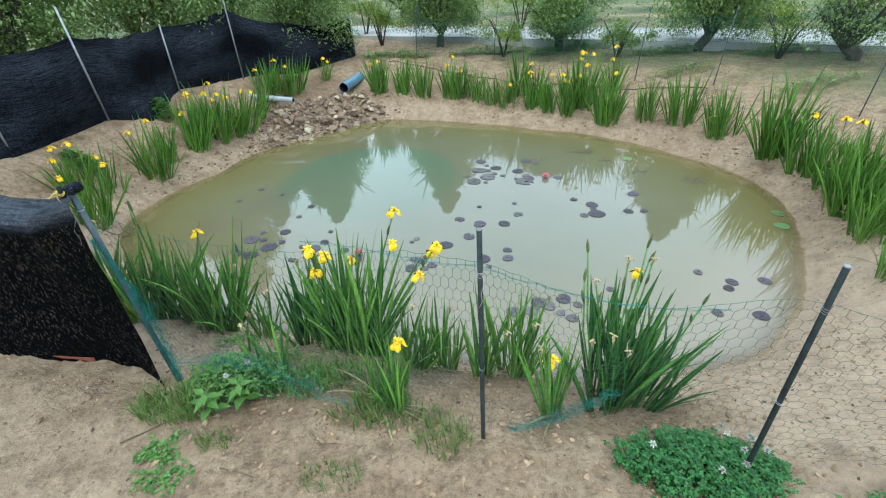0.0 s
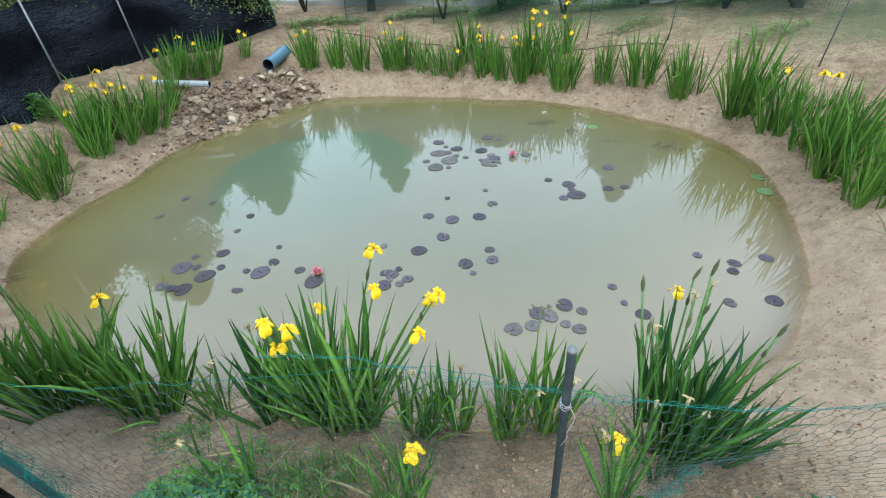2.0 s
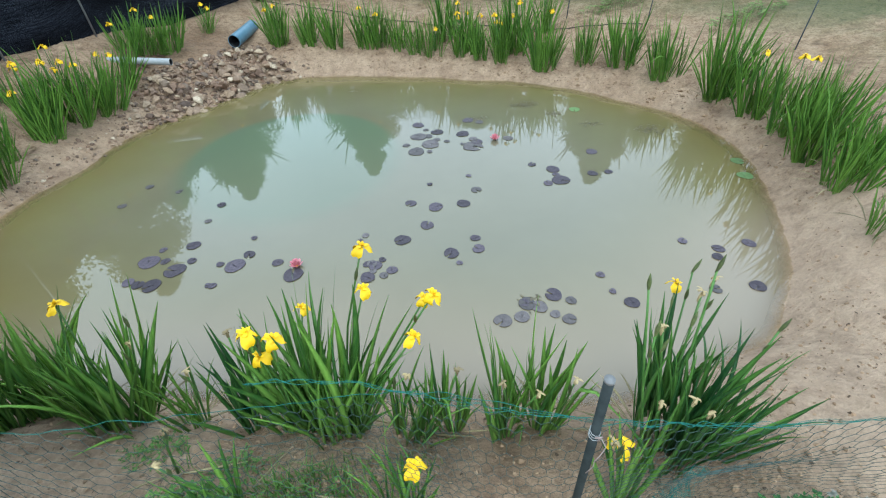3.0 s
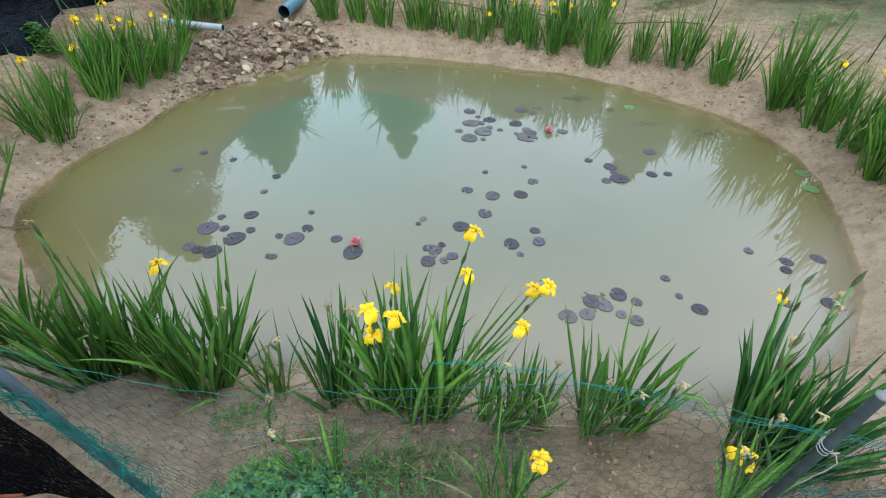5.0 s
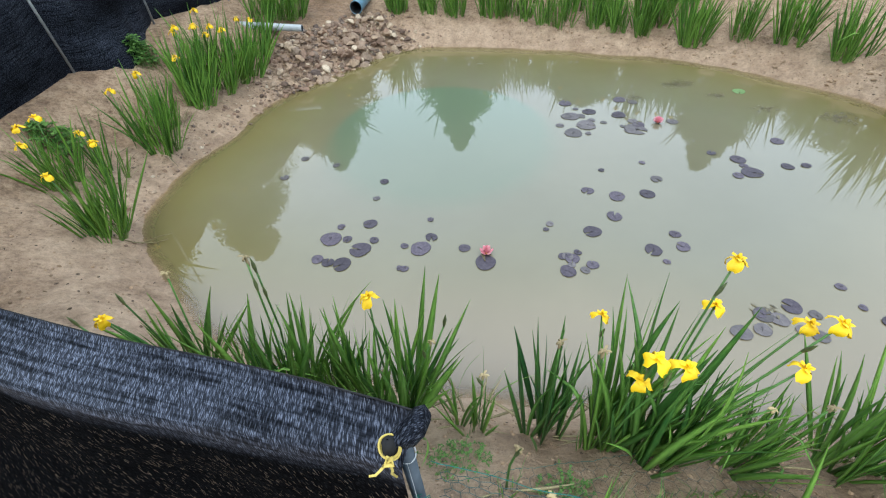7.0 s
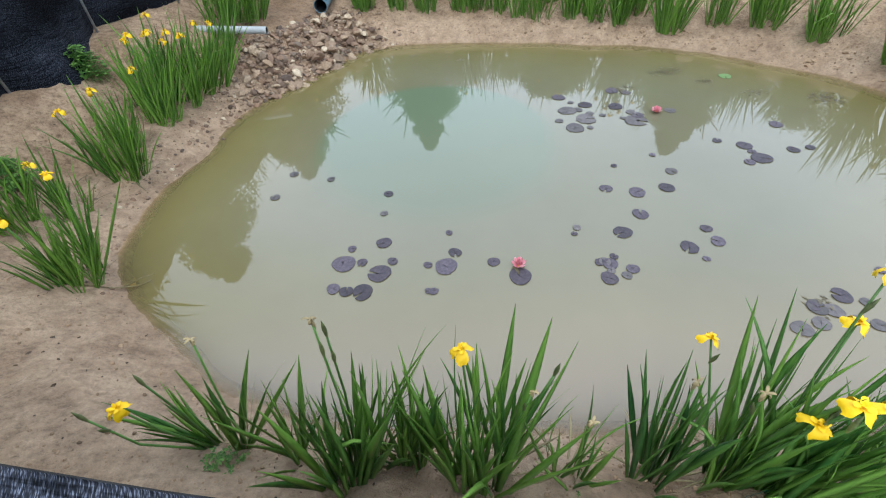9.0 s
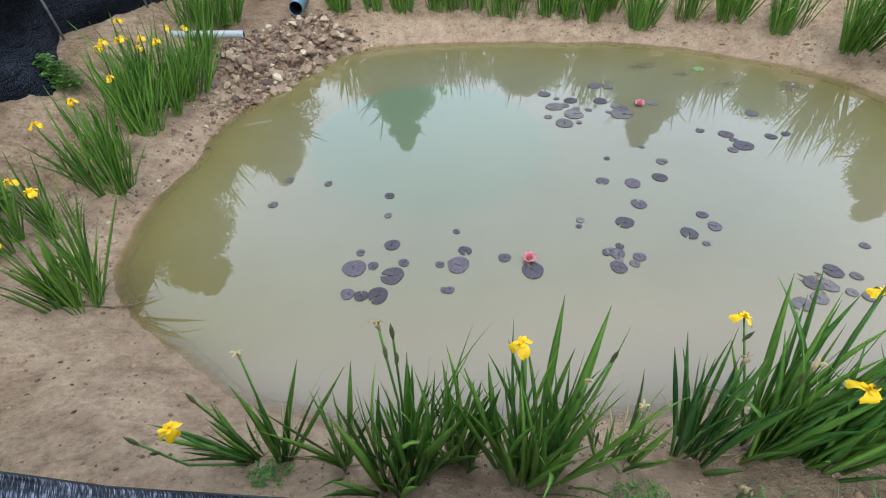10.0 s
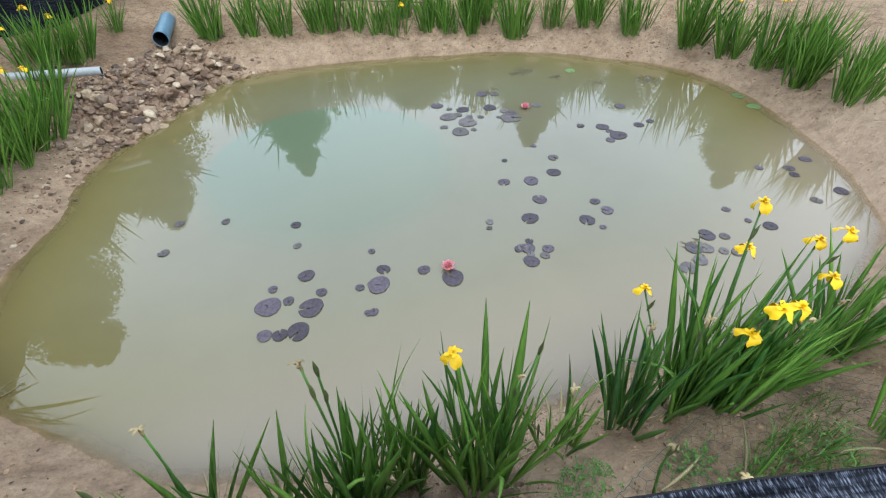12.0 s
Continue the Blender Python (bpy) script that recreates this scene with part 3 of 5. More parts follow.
def stalk(clump, rng, tip, kind):
    """A flower stalk from the clump's foot to tip (given from the foot), with a flower, bud or wilted head."""
    t = Vector(tip)
    foot = Vector((t.x * 0.12, t.y * 0.12, -0.01))
    mid = foot.lerp(t, 0.55) + Vector((rng.gauss(0, 0.012), rng.gauss(0, 0.012), t.z * 0.04))
    st = tube_part("flower_stalk", (foot, foot.lerp(mid, 0.5), mid, mid.lerp(t, 0.55), t), 0.0048, STEM, clump, "", 5, 0.7)
    way = (t - mid).normalized().to_track_quat("Z", "Y").to_matrix().to_4x4()
    up = Matrix.Translation(t) @ way.lerp(Matrix.Identity(4), 0.6) @ Matrix.Rotation(rng.uniform(0, 6.28), 4, "Z")
    if kind == "flower":
        share("flower", rng.choice(FLOWERS), st, up)
    elif kind == "bud":
        share("bud", BUDS, st, up)
    else:
        share("wilted_flower", rng.choice(WILTS), st, up)
    if rng.random() < 0.6:
        share("bud", BUDS, st, Matrix.Translation(mid.lerp(t, 0.6)) @ Euler((rng.gauss(0, 0.18), rng.gauss(0, 0.18), 0)).to_matrix().to_4x4())
    return st


def iris_near(x, y, tall, n, spread, lean=(0, 0), droopy=0.12, heads=(), label="", blades=BLADES):
    """A clump on the near bank, leaf by leaf; heads are (kind, x, y, z) in the world."""
    rng = random.Random(round(x * 917 + y * 131))
    z = ground_z(x, y)
    c = thing("iris_clump", x, y, z, label or "clump of green sword-leaved yellow iris on the bank", "iris", "irises round the pond")
    for kind, m in fan_leaves(rng, round(n * 1.6), spread * 1.2, tall * 1.02, lean, droopy):
        share("leaf", blades[kind], c, m)
    for kind, hx, hy, hz in heads:
        stalk(c, rng, (hx - x, hy - y, hz - z), kind)
    # withered leaves at the foot
    for k in range(11 if n > 14 else 4):
        a = rng.uniform(0, 6.28)
        share("dry_leaf", DRY_BLADE, c, Matrix.Translation((spread * 0.8 * math.cos(a), spread * 0.8 * math.sin(a), 0.01)) @ Euler((0, rng.uniform(1.1, 1.5), a)).to_matrix().to_4x4() @ Matrix.Diagonal([rng.uniform(0.12, 0.24)] * 3 + [1]))
    return c


def iris_far(x, y, tall, n, spread, lean=(0, 0), flowers=0, wilted=0, label=""):
    """A clump on the far banks: its leaves in one mesh."""
    rng = random.Random(round(x * 771 + y * 253))
    z = ground_z(x, y)
    c = thing("iris_clump", x, y, z, label or "clump of green sword-leaved iris on the far bank", "iris", "irises round the pond")
    p = Pile()
    for kind, m in fan_leaves(rng, round(n * 1.95), spread * 1.1, tall * (1.3 - 0.2 * ease(1.6, 2.8, x) - 0.25 * ease(4.1, 3.8, y) * ease(-2.0, -2.6, x)), lean, 0.08, 1.2):
        me = BLADES_FAR[kind]
        p.add([m @ v.co for v in me.vertices], [tuple(f.vertices) for f in me.polygons])
    pile_part("leaves", p, IRIS_FAR, c, "", True)
    p = Pile()
    for k in range(7):
        a = rng.uniform(0, 6.28)
        m = Matrix.Translation((spread * math.cos(a), spread * math.sin(a), 0.01)) @ Euler((0, rng.uniform(0.7, 1.5), a + rng.gauss(0, 0.5))).to_matrix().to_4x4() @ Matrix.Diagonal((0.2, 0.2, 0.2, 1))
        p.add([m @ v.co for v in DRY_BLADE.vertices], [tuple(f.vertices) for f in DRY_BLADE.polygons])
    pile_part("dry_leaves", p, DRY, c, "withered straw-coloured leaves", True)
    for k in range(flowers + wilted):
        a, r = rng.uniform(0, 6.28), spread * rng.uniform(0.3, 1.3)
        t = (r * math.cos(a), r * math.sin(a), tall * rng.uniform(0.72, 1.1))
        st = tube_part("flower_stalk", ((t[0] * 0.2, t[1] * 0.2, 0), t), 0.004, STEM, c, "", 4, 0.8)
        share("flower" if k < flowers else "wilted_flower", rng.choice(FLOWERS_FAR if k < flowers else WILTS), st, Matrix.Translation(t) @ Matrix.Rotation(a, 4, "Z"))
    return c


DRY_BLADE = blade_mesh("dry_leaf", 0.3, 0.5, 0.026, DRY)
YEL = "green iris clump with yellow flowers on the bank"
WIL = "green iris clump with buds and withered flowers"
iris_near(-2.18, 2.27, 0.5, 12, 0.03, (-0.2, 0.02), 0.0, (("flower", -2.28, 2.21, 0.67), ("bud", -2.36, 2.2, 0.66), ("bud", -2.2, 2.25, 0.7)), "small iris clump leaning over with one yellow flower")
iris_near(-2.1, 2.26, 0.6, 9, 0.022, (0.26, 0.05), 0.0, (("wilted", -2.08, 2.36, 0.72),))
iris_near(-1.91, 2.16, 0.58, 13, 0.03, (0.06, 0.05), 0.05)
iris_near(-1.69, 2.07, 0.72, 50, 0.09, (0.12, 0.06), 0.08, (("wilted", -1.66, 2.16, 0.93), ("bud", -1.63, 2.13, 0.9)), WIL)
iris_near(-1.49, 2.05, 0.6, 24, 0.05, (0.1, 0.05), 0.05)
iris_near(-1.26, 1.95, 0.74, 54, 0.1, (0.1, 0.05), 0.1, (("flower", -1.29, 2.07, 0.79), ("wilted", -1.1, 1.98, 0.62), ("bud", -1.05, 1.97, 0.72)), YEL)
iris_near(-0.99, 1.87, 0.46, 16, 0.06, (0.05, 0.05), 0.15, (("wilted", -0.93, 1.9, 0.5),))
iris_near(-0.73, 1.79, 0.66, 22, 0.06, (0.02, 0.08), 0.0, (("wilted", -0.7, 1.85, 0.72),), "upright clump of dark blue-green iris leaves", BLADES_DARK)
iris_near(-0.56, 1.72, 0.62, 18, 0.06, (0.05, 0.15), 0.1, (("flower", -0.48, 2.02, 0.615), ("flower", -0.55, 1.64, 0.92), ("flower", -0.48, 1.62, 0.9), ("flower", -0.55, 1.66, 0.79), ("wilted", -0.62, 1.75, 0.8)), YEL)
iris_near(-0.41, 1.7, 0.76, 58, 0.1, (0.1, 0.04), 0.16, (("flower", -0.22, 1.87, 0.8), ("flower", -0.2, 1.9, 0.96), ("flower", -0.02, 1.75, 0.82), ("flower", 0.0, 1.7, 0.88), ("flower", -0.08, 1.65, 0.76), ("wilted", -0.12, 1.62, 0.6)), "large green iris clump with several yellow flowers")
iris_near(-0.12, 1.63, 0.54, 24, 0.06, (0.2, 0.0), 0.2)
iris_near(0.0, 1.62, 0.46, 18, 0.06, (-0.05, 0.05), 0.1, (("wilted", 0.05, 1.6, 0.6),))
iris_near(0.22, 1.55, 0.6, 22, 0.07, (-0.05, 0.03), 0.12, (("wilted", 0.18, 1.5, 0.62), ("wilted", 0.3, 1.48, 0.55)), WIL)
iris_near(0.38, 1.53, 0.58, 20, 0.07, (0.08, 0.03), 0.12, (("wilted", 0.42, 1.47, 0.6),), WIL)
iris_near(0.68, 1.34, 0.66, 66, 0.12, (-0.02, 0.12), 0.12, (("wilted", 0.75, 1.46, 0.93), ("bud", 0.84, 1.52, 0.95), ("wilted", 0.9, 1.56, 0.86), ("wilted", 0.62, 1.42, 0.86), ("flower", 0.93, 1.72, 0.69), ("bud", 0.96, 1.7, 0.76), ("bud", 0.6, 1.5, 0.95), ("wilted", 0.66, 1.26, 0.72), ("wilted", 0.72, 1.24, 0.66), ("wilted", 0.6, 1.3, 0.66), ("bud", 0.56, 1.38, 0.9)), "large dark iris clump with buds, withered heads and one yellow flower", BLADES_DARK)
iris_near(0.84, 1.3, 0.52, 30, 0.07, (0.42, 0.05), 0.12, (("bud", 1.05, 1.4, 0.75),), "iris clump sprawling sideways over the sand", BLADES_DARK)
iris_near(0.45, 1.15, 0.55, 13, 0.03, (0.0, 0.05), 0.0, (("wilted", 0.38, 1.2, 0.72), ("flower", 0.42, 1.22, 0.66)), "thin young iris beside a fence post")
iris_near(-0.22, 1.22, 0.38, 28, 0.08, (0.0, 0.05), 0.05, (("flower", -0.145, 1.26, 0.73),), "young iris with one yellow flower beside the wire net")
iris_near(-0.72, 1.42, 0.36, 7, 0.06, (0.0, 0.0), 0.0, (("wilted", -0.84, 1.45, 0.66),))
iris_near(-0.92, 1.56, 0.2, 5, 0.03, (0.0, 0.0), 0.0, (("wilted", -0.88, 1.6, 0.6),))

for x, y, tall, n, sp, lean, fl in (
        (-3.16, 3.5, 0.6, 40, 0.12, (0.05, 0.05), 1), (-3.58, 3.96, 0.5, 30, 0.11, (0.0, 0.0), 3), (-3.4, 4.16, 0.45, 22, 0.1, (0, 0), 2), (-3.42, 4.66, 0.4, 14, 0.08, (0, 0), 1),
        (-3.2, 4.62, 0.6, 40, 0.11, (0.0, 0.0), 1), (-3.22, 4.95, 0.5, 26, 0.1, (0, 0), 0), (-3.08, 5.36, 0.6, 44, 0.12, (0.05, 0), 1), (-3.2, 5.5, 0.6, 40, 0.13, (0, 0), 2),
        (-2.97, 5.74, 0.62, 40, 0.12, (0, 0), 2), (-3.1, 6.0, 0.62, 40, 0.14, (0, 0), 3), (-2.8, 6.03, 0.6, 44, 0.13, (0.1, 0), 1), (-2.74, 6.42, 0.55, 36, 0.11, (0, 0), 2),
        (-2.62, 7.22, 0.52, 50, 0.16, (0, 0), 1), (-2.42, 7.38, 0.5, 50, 0.16, (0, 0), 1), (-2.72, 7.05, 0.5, 40, 0.14, (0, 0), 1), (-2.06, 8.05, 0.34, 30, 0.12, (0, 0), 2)):
    iris_far(x, y, tall, round(n * (1.25 if y < 4 else 0.9)), sp * 0.95, (lean[0] + (0.16 if y > 4 else 0.08), lean[1] - 0.03), fl, 0, YEL if fl else "")
for x, y, tall, n, sp, lean, fl, wi in (
        (-1.08, 7.86, 0.66, 40, 0.12, (0, 0), 2, 0), (-0.69, 7.7, 0.6, 40, 0.11, (0, 0), 0, 0), (-0.32, 7.58, 0.6, 42, 0.12, (0, 0), 0, 0),
        (0.14, 7.45, 0.6, 44, 0.12, (0, 0), 2, 1), (0.34, 7.38, 0.58, 34, 0.1, (0, 0), 1, 3), (0.54, 7.24, 0.5, 32, 0.1, (0, 0), 0, 1), (0.8, 7.1, 0.46, 30, 0.1, (0, 0), 0, 1), (1.0, 6.94, 0.5, 36, 0.11, (0, 0), 1, 0),
        (1.22, 7.2, 0.66, 44, 0.13, (0, 0), 0, 0), (1.38, 6.76, 0.6, 44, 0.12, (0, 0), 4, 0), (1.56, 6.6, 0.5, 40, 0.11, (0, 0), 1, 0), (1.84, 6.42, 0.62, 40, 0.12, (0, 0), 4, 1),
        (2.05, 6.5, 0.74, 50, 0.14, (0, 0), 5, 0), (2.26, 6.1, 0.66, 50, 0.13, (0, 0), 1, 0), (2.52, 6.75, 0.6, 28, 0.1, (0, 0), 2, 0), (2.72, 5.9, 0.68, 34, 0.1, (0, 0), 0, 1),
        (3.03, 5.56, 0.78, 48, 0.13, (0, 0), 0, 0), (3.27, 5.05, 0.66, 46, 0.13, (0, 0), 0, 0), (3.5, 4.46, 0.96, 56, 0.15, (0.0, -0.05), 0, 0),
        (3.5, 3.98, 0.7, 48, 0.13, (0, 0), 1, 0), (3.42, 3.57, 0.68, 50, 0.14, (0, 0), 2, 0), (3.24, 3.15, 0.72, 54, 0.14, (0, 0), 0, 0), (3.45, 3.3, 0.66, 44, 0.14, (0, 0), 0, 0),
        (2.96, 2.63, 0.56, 40, 0.11, (0, 0), 0, 0), (3.14, 2.75, 0.6, 40, 0.12, (0, 0), 0, 0), (2.66, 2.15, 0.38, 22, 0.09, (0, 0), 0, 0)):
    iris_far(x, y, tall, n, sp, (lean[0] - 0.08 * ease(1.2, 3.2, x), lean[1] - 0.04), fl, wi, YEL if fl else "")


# ---- water lilies ----
def pad_mesh(r, seed, material, notch=True):
    rng = random.Random(seed)
    n, verts, faces = 22, [], []
    gap = rng.uniform(0.05, 0.26) if notch else 0.02
    ring = []
    for k in range(n):
        a = gap + (2 * math.pi - 2 * gap) * k / (n - 1)
        ring.append((a, 1 + 0.05 * math.sin(2 * a + seed * 2.1) + 0.035 * math.sin(3 * a + seed) + rng.gauss(0, 0.022)))
    for s, z in ((0.0, 0.0015), (0.55, 0.0015), (0.93, 0.0016), (1.0, 0.0018), (1.0, 0.0004)):
        for a, f in ring:
            wob = 0.0016 * math.sin(2 * a + seed * 1.7) * s if s > 0.5 else 0
            q = max(s, 0.03)
            verts.append((r * f * q * math.cos(a), r * f * q * math.sin(a), z + max(0, wob)))
    for i in range(4):
        for k in range(n - 1):
            a = i * n + k
            faces.append((a, a + 1, a + n + 1, a + n))
    faces.append(tuple(range(n)))
    return raw_mesh("lily_pad", verts, faces, material, True)


def pad_of(x, y, r, k, material=PAD):
    me = pad_mesh(r, k, material, k % 4 != 2)
    ob = new("lily_pad", me)
    ob.matrix_basis = Matrix.Translation((x, y, 0.003)) @ Matrix.Rotation(k * 2.4, 4, "Z")
    tagged(ob, "pale green lily pad floating near the edge" if material == PAD_GREEN else "dull lily pad toned as if sunk in the silty water" if material == PAD_DIM else "dark purplish lily pad floating on the pond", "lily pad", "lily pads")


PAD_ROWS = (
    (-1.74, 4.31, 0.035), (-1.34, 3.99, 0.04), (-1.4, 3.77, 0.03), (-1.02, 3.45, 0.026), (-1.44, 3.47, 0.055), (-1.64, 3.47, 0.032),
    (-1.7, 3.35, 0.08), (-1.59, 3.33, 0.036), (-1.41, 3.29, 0.036), (-1.5, 3.21, 0.078), (-1.77, 3.16, 0.045), (-1.7, 3.12, 0.045),
    (-1.61, 3.09, 0.068), (-1.21, 3.2, 0.03), (-1.11, 3.16, 0.076), (-1.03, 3.26, 0.045), (-1.22, 2.99, 0.03), (-1.25, 3.0, 0.024))
PAD_ROWS += (
    (-0.83, 3.12, 0.042), (-0.72, 2.97, 0.075), (0.15, 3.6, 0.05), (0.33, 3.5, 0.065), (0.55, 3.49, 0.06), (0.7, 3.66, 0.048),
    (0.22, 3.28, 0.058), (0.02, 3.15, 0.065), (-0.23, 3.27, 0.03), (-0.27, 3.22, 0.022), (-0.19, 2.92, 0.05), (-0.14, 2.97, 0.028),
    (-0.24, 2.95, 0.034), (-0.25, 2.82, 0.055), (-0.09, 2.85, 0.042), (0.32, 2.92, 0.06), (0.52, 3.04, 0.04), (0.51, 2.92, 0.05), (0.35, 2.81, 0.025))
PAD_ROWS += (
    (1.29, 3.94, 0.04), (1.43, 3.81, 0.065), (1.42, 3.62, 0.085), (1.3, 3.6, 0.045), (1.42, 3.72, 0.035), (1.9, 4.02, 0.06), (1.72, 3.65, 0.05), (1.86, 3.64, 0.04),
    (0.46, 5.09, 0.07), (0.42, 4.8, 0.09), (0.5, 4.6, 0.1), (0.62, 4.86, 0.07), (1.0, 5.06, 0.07), (1.1, 4.98, 0.05), (0.86, 4.74, 0.075), (0.89, 4.44, 0.11), (0.95, 4.52, 0.06), (0.34, 4.48, 0.09))
PAD_ROWS += (
    (1.17, 2.48, 0.035), (0.82, 2.39, 0.065), (0.9, 2.32, 0.04), (0.58, 2.27, 0.055), (0.63, 2.37, 0.04), (0.83, 2.19, 0.05), (1.17, 2.33, 0.028), (1.23, 2.22, 0.055),
    (1.86, 2.65, 0.04), (2.03, 2.52, 0.05), (1.97, 2.45, 0.045), (2.26, 2.52, 0.055), (2.01, 2.16, 0.06), (1.76, 2.2, 0.045), (-2.15, 4.19, 0.045), (-2.02, 4.47, 0.045), (0.7, 3.9, 0.03), (0.35, 3.85, 0.03))
DIM = {0, 2, 23, 26, 46, 47, 50, 52, 54, 57, 58, 60, 68, 69, 70}
for k, (px, py, pr) in enumerate(PAD_ROWS):
    pad_of(px, py, pr * (0.87 if k < 55 else 0.78), k, PAD_DIM if k in DIM else PAD)
# sunken pads crowding the dim groups
rp = random.Random(31)
for k, (qx, qy, spread, m) in enumerate(((0.48, 4.68, 0.2, 9), (0.68, 2.32, 0.09, 4), (-0.18, 2.9, 0.07, 3), (0.95, 4.55, 0.1, 4))):
    for j in range(m):
        pad_of(qx + rp.gauss(0, spread), qy + rp.gauss(0, spread * 0.8), rp.uniform(0.022, 0.055), 200 + 11 * k + j, PAD_DIM)
for k, (px, py, pr) in enumerate(((3.0, 3.51, 0.055), (2.88, 3.28, 0.06), (2.2, 5.0, 0.06))):
    pad_of(px, py, pr, k + 5, PAD_GREEN)


def water_lily(x, y, size, seed):
    rng = random.Random(seed)
    c = thing("water_lily", x, y, 0.004, "pink water lily flower open on the pond", "water lily", "water lilies")
    for ring, (cnt, arch, length) in enumerate(((7, 0.35, 1.0), (7, 0.8, 0.9), (5, 1.2, 0.7))):
        for k in range(cnt):
            p = Pile()
            petal_grid(p, size * length, size * 0.24, arch, -0.5, Matrix.Rotation(6.283 * k / cnt + ring * 0.4 + rng.gauss(0, 0.06), 4, "Z") @ Matrix.Translation((size * 0.08, 0, 0.006 * ring)))
            pile_part("petal", p, PINK, c, "", True)
    p = Pile()
    p.add(*spindle([(0, 0, z) for z in (0, size * 0.3, size * 0.42)], (size * 0.16, size * 0.16, size * 0.02)))
    pile_part("centre", p, PETAL, c, "yellow centre", True)


water_lily(-0.70, 3.05, 0.05, 1)
water_lily(1.13, 4.52, 0.055, 2)


# ---- stones ----
def stone_mesh(name, seed, material, detail=1):
    r = random.Random(seed)
    bm = bmesh.new()
    bmesh.ops.create_icosphere(bm, subdivisions=detail, radius=1.0)
    off = Vector((r.uniform(0, 50), r.uniform(0, 50), 0))
    sx, sy, sz = 1.0, r.uniform(0.6, 0.92), r.uniform(0.42, 0.7)
    for v in bm.verts:
        f = 1 + 0.55 * noise.noise(v.co * 0.9 + off) + 0.15 * noise.noise(v.co * 2.6 + off)
        c = v.co * f
        for n_ in ((0.7, 0.2, 0.6), (-0.5, 0.7, 0.4), (0.1, -0.8, 0.55), (-0.8, -0.4, 0.2), (0.3, 0.3, -0.9), (0.9, -0.4, -0.2)):
            w = Vector(n_).normalized()
            d = c.dot(w)
            if d > 0.64:
                c -= w * (d - 0.64)
        v.co = Vector((c.x * sx, c.y * sy, c.z * sz))
    me = bpy.data.meshes.new(name)
    bm.to_mesh(me)
    bm.free()
    me.materials.append(material)
    return me


STONES = [stone_mesh("stone", k, STONE, 2) for k in range(14)]
pile_of_stones = thing("stone_pile", -2.0, 6.9, 0.0, "heap of broken tan and grey stones at the water's edge", "stones")
rs = random.Random(5)
count = 0
while count < 295:
    q = rs.uniform(109, 151)
    d = rs.uniform(-0.1, 0.72)
    if d > 0.74 - 0.5 * ease(134, 150, q) - 0.3 * ease(119, 110, q) or rs.random() > 1.15 - 0.5 * ease(138, 150, q) - 0.3 * ease(0.5, 0.72, d):
        continue
    a = radians(q)
    r = shore_radius(a) + d
    x, y = CX + r * math.cos(a), CY + r * math.sin(a)
    s = (0.031 + 0.042 * rs.random() ** 1.7) * (1.15 if d < 0.35 else 0.9) * (1 - 0.3 * ease(138, 150, q))
    z = ground_z(x, y) + s * 0.3 + rs.choice((0, 0.02, 0.05, 0.08)) * ease(-0.1, 0.1, d) * ease(0.75, 0.4, d)
    share("stone", rs.choice(STONES), pile_of_stones, Matrix.Translation((x + 2.0, y - 6.9, z)) @ Euler((rs.gauss(0, 0.35), rs.gauss(0, 0.35), rs.uniform(0, 6.28))).to_matrix().to_4x4() @ Matrix.Diagonal((s, s, s, 1)))
    count += 1
rock = new("rock", stone_mesh("rock", 40, STONE))
rock.matrix_basis = Matrix.Translation((-2.62, 6.9, ground_z(-2.62, 6.9) + 0.03)) @ Matrix.Diagonal((0.12, 0.1, 0.11, 1))
tagged(rock, "grey rock lying on the bank under the pipe", "rock")


def scatter(name, label, category, n, seed, where, size, material, flat=1.0):
    """Crumbs of soil or pebbles, too many to count."""
    r = random.Random(seed)
    protos = [stone_mesh(name, 60 + k, material) for k in range(5)]
    p, made = Pile(), 0
    while made < n:
        x, y = where(r)
        d = shore(x, y)
        if d < -0.15:
            continue
        s = size * r.uniform(0.35, 1.0) ** 2 + 0.003
        me = r.choice(protos)
        m = Matrix.Translation((x, y, ground_z(x, y) + s * 0.2)) @ Euler((r.gauss(0, 0.4), r.gauss(0, 0.4), r.uniform(0, 6.28))).to_matrix().to_4x4() @ Matrix.Diagonal((s, s * (1.0 if flat == 1 else 0.6), s * flat, 1))
        p.add([m @ v.co for v in me.vertices], [tuple(f.vertices) for f in me.polygons])
        made += 1
    tagged(new(name, p.mesh(name, material)), label, category, kind="stuff")


def left_shore(r):
    a = radians(138 + 62 * r.random() ** 1.7)
    q = shore_radius(a) + abs(r.gauss(0.02, 0.12))
    return CX + q * math.cos(a), CY + q * math.sin(a)


def any_bank(r):
    a = r.uniform(0, 6.283)
    q = shore_radius(a) + 0.05 + abs(r.gauss(0, 0.5))
    return CX + q * math.cos(a), CY + q * math.sin(a)


def near_bank(r):
    return r.uniform(-2.9, 2.2), r.uniform(0.6, 2.4)


scatter("pebbles", "brown pebbles strewn along the waterline", "pebbles", 330, 1, left_shore, 0.026, STONE_SMALL)


def heap_rest(r):
    a = radians(r.gauss(128, 11))
    q = shore_radius(a) + r.uniform(-0.08, 0.75)
    return CX + q * math.cos(a), CY + q * math.sin(a)


scatter("small_stones", "small broken stones filling the heap", "stones", 1500, 8, heap_rest, 0.038, STONE_SMALL)
scatter("soil_crumbs", "loose crumbs of sandy soil on the banks", "soil", 2200, 2, any_bank, 0.012, CLOD)
scatter("soil_crumbs", "loose crumbs of sandy soil on the near bank", "soil", 2400, 3, near_bank, 0.0085, CLOD)


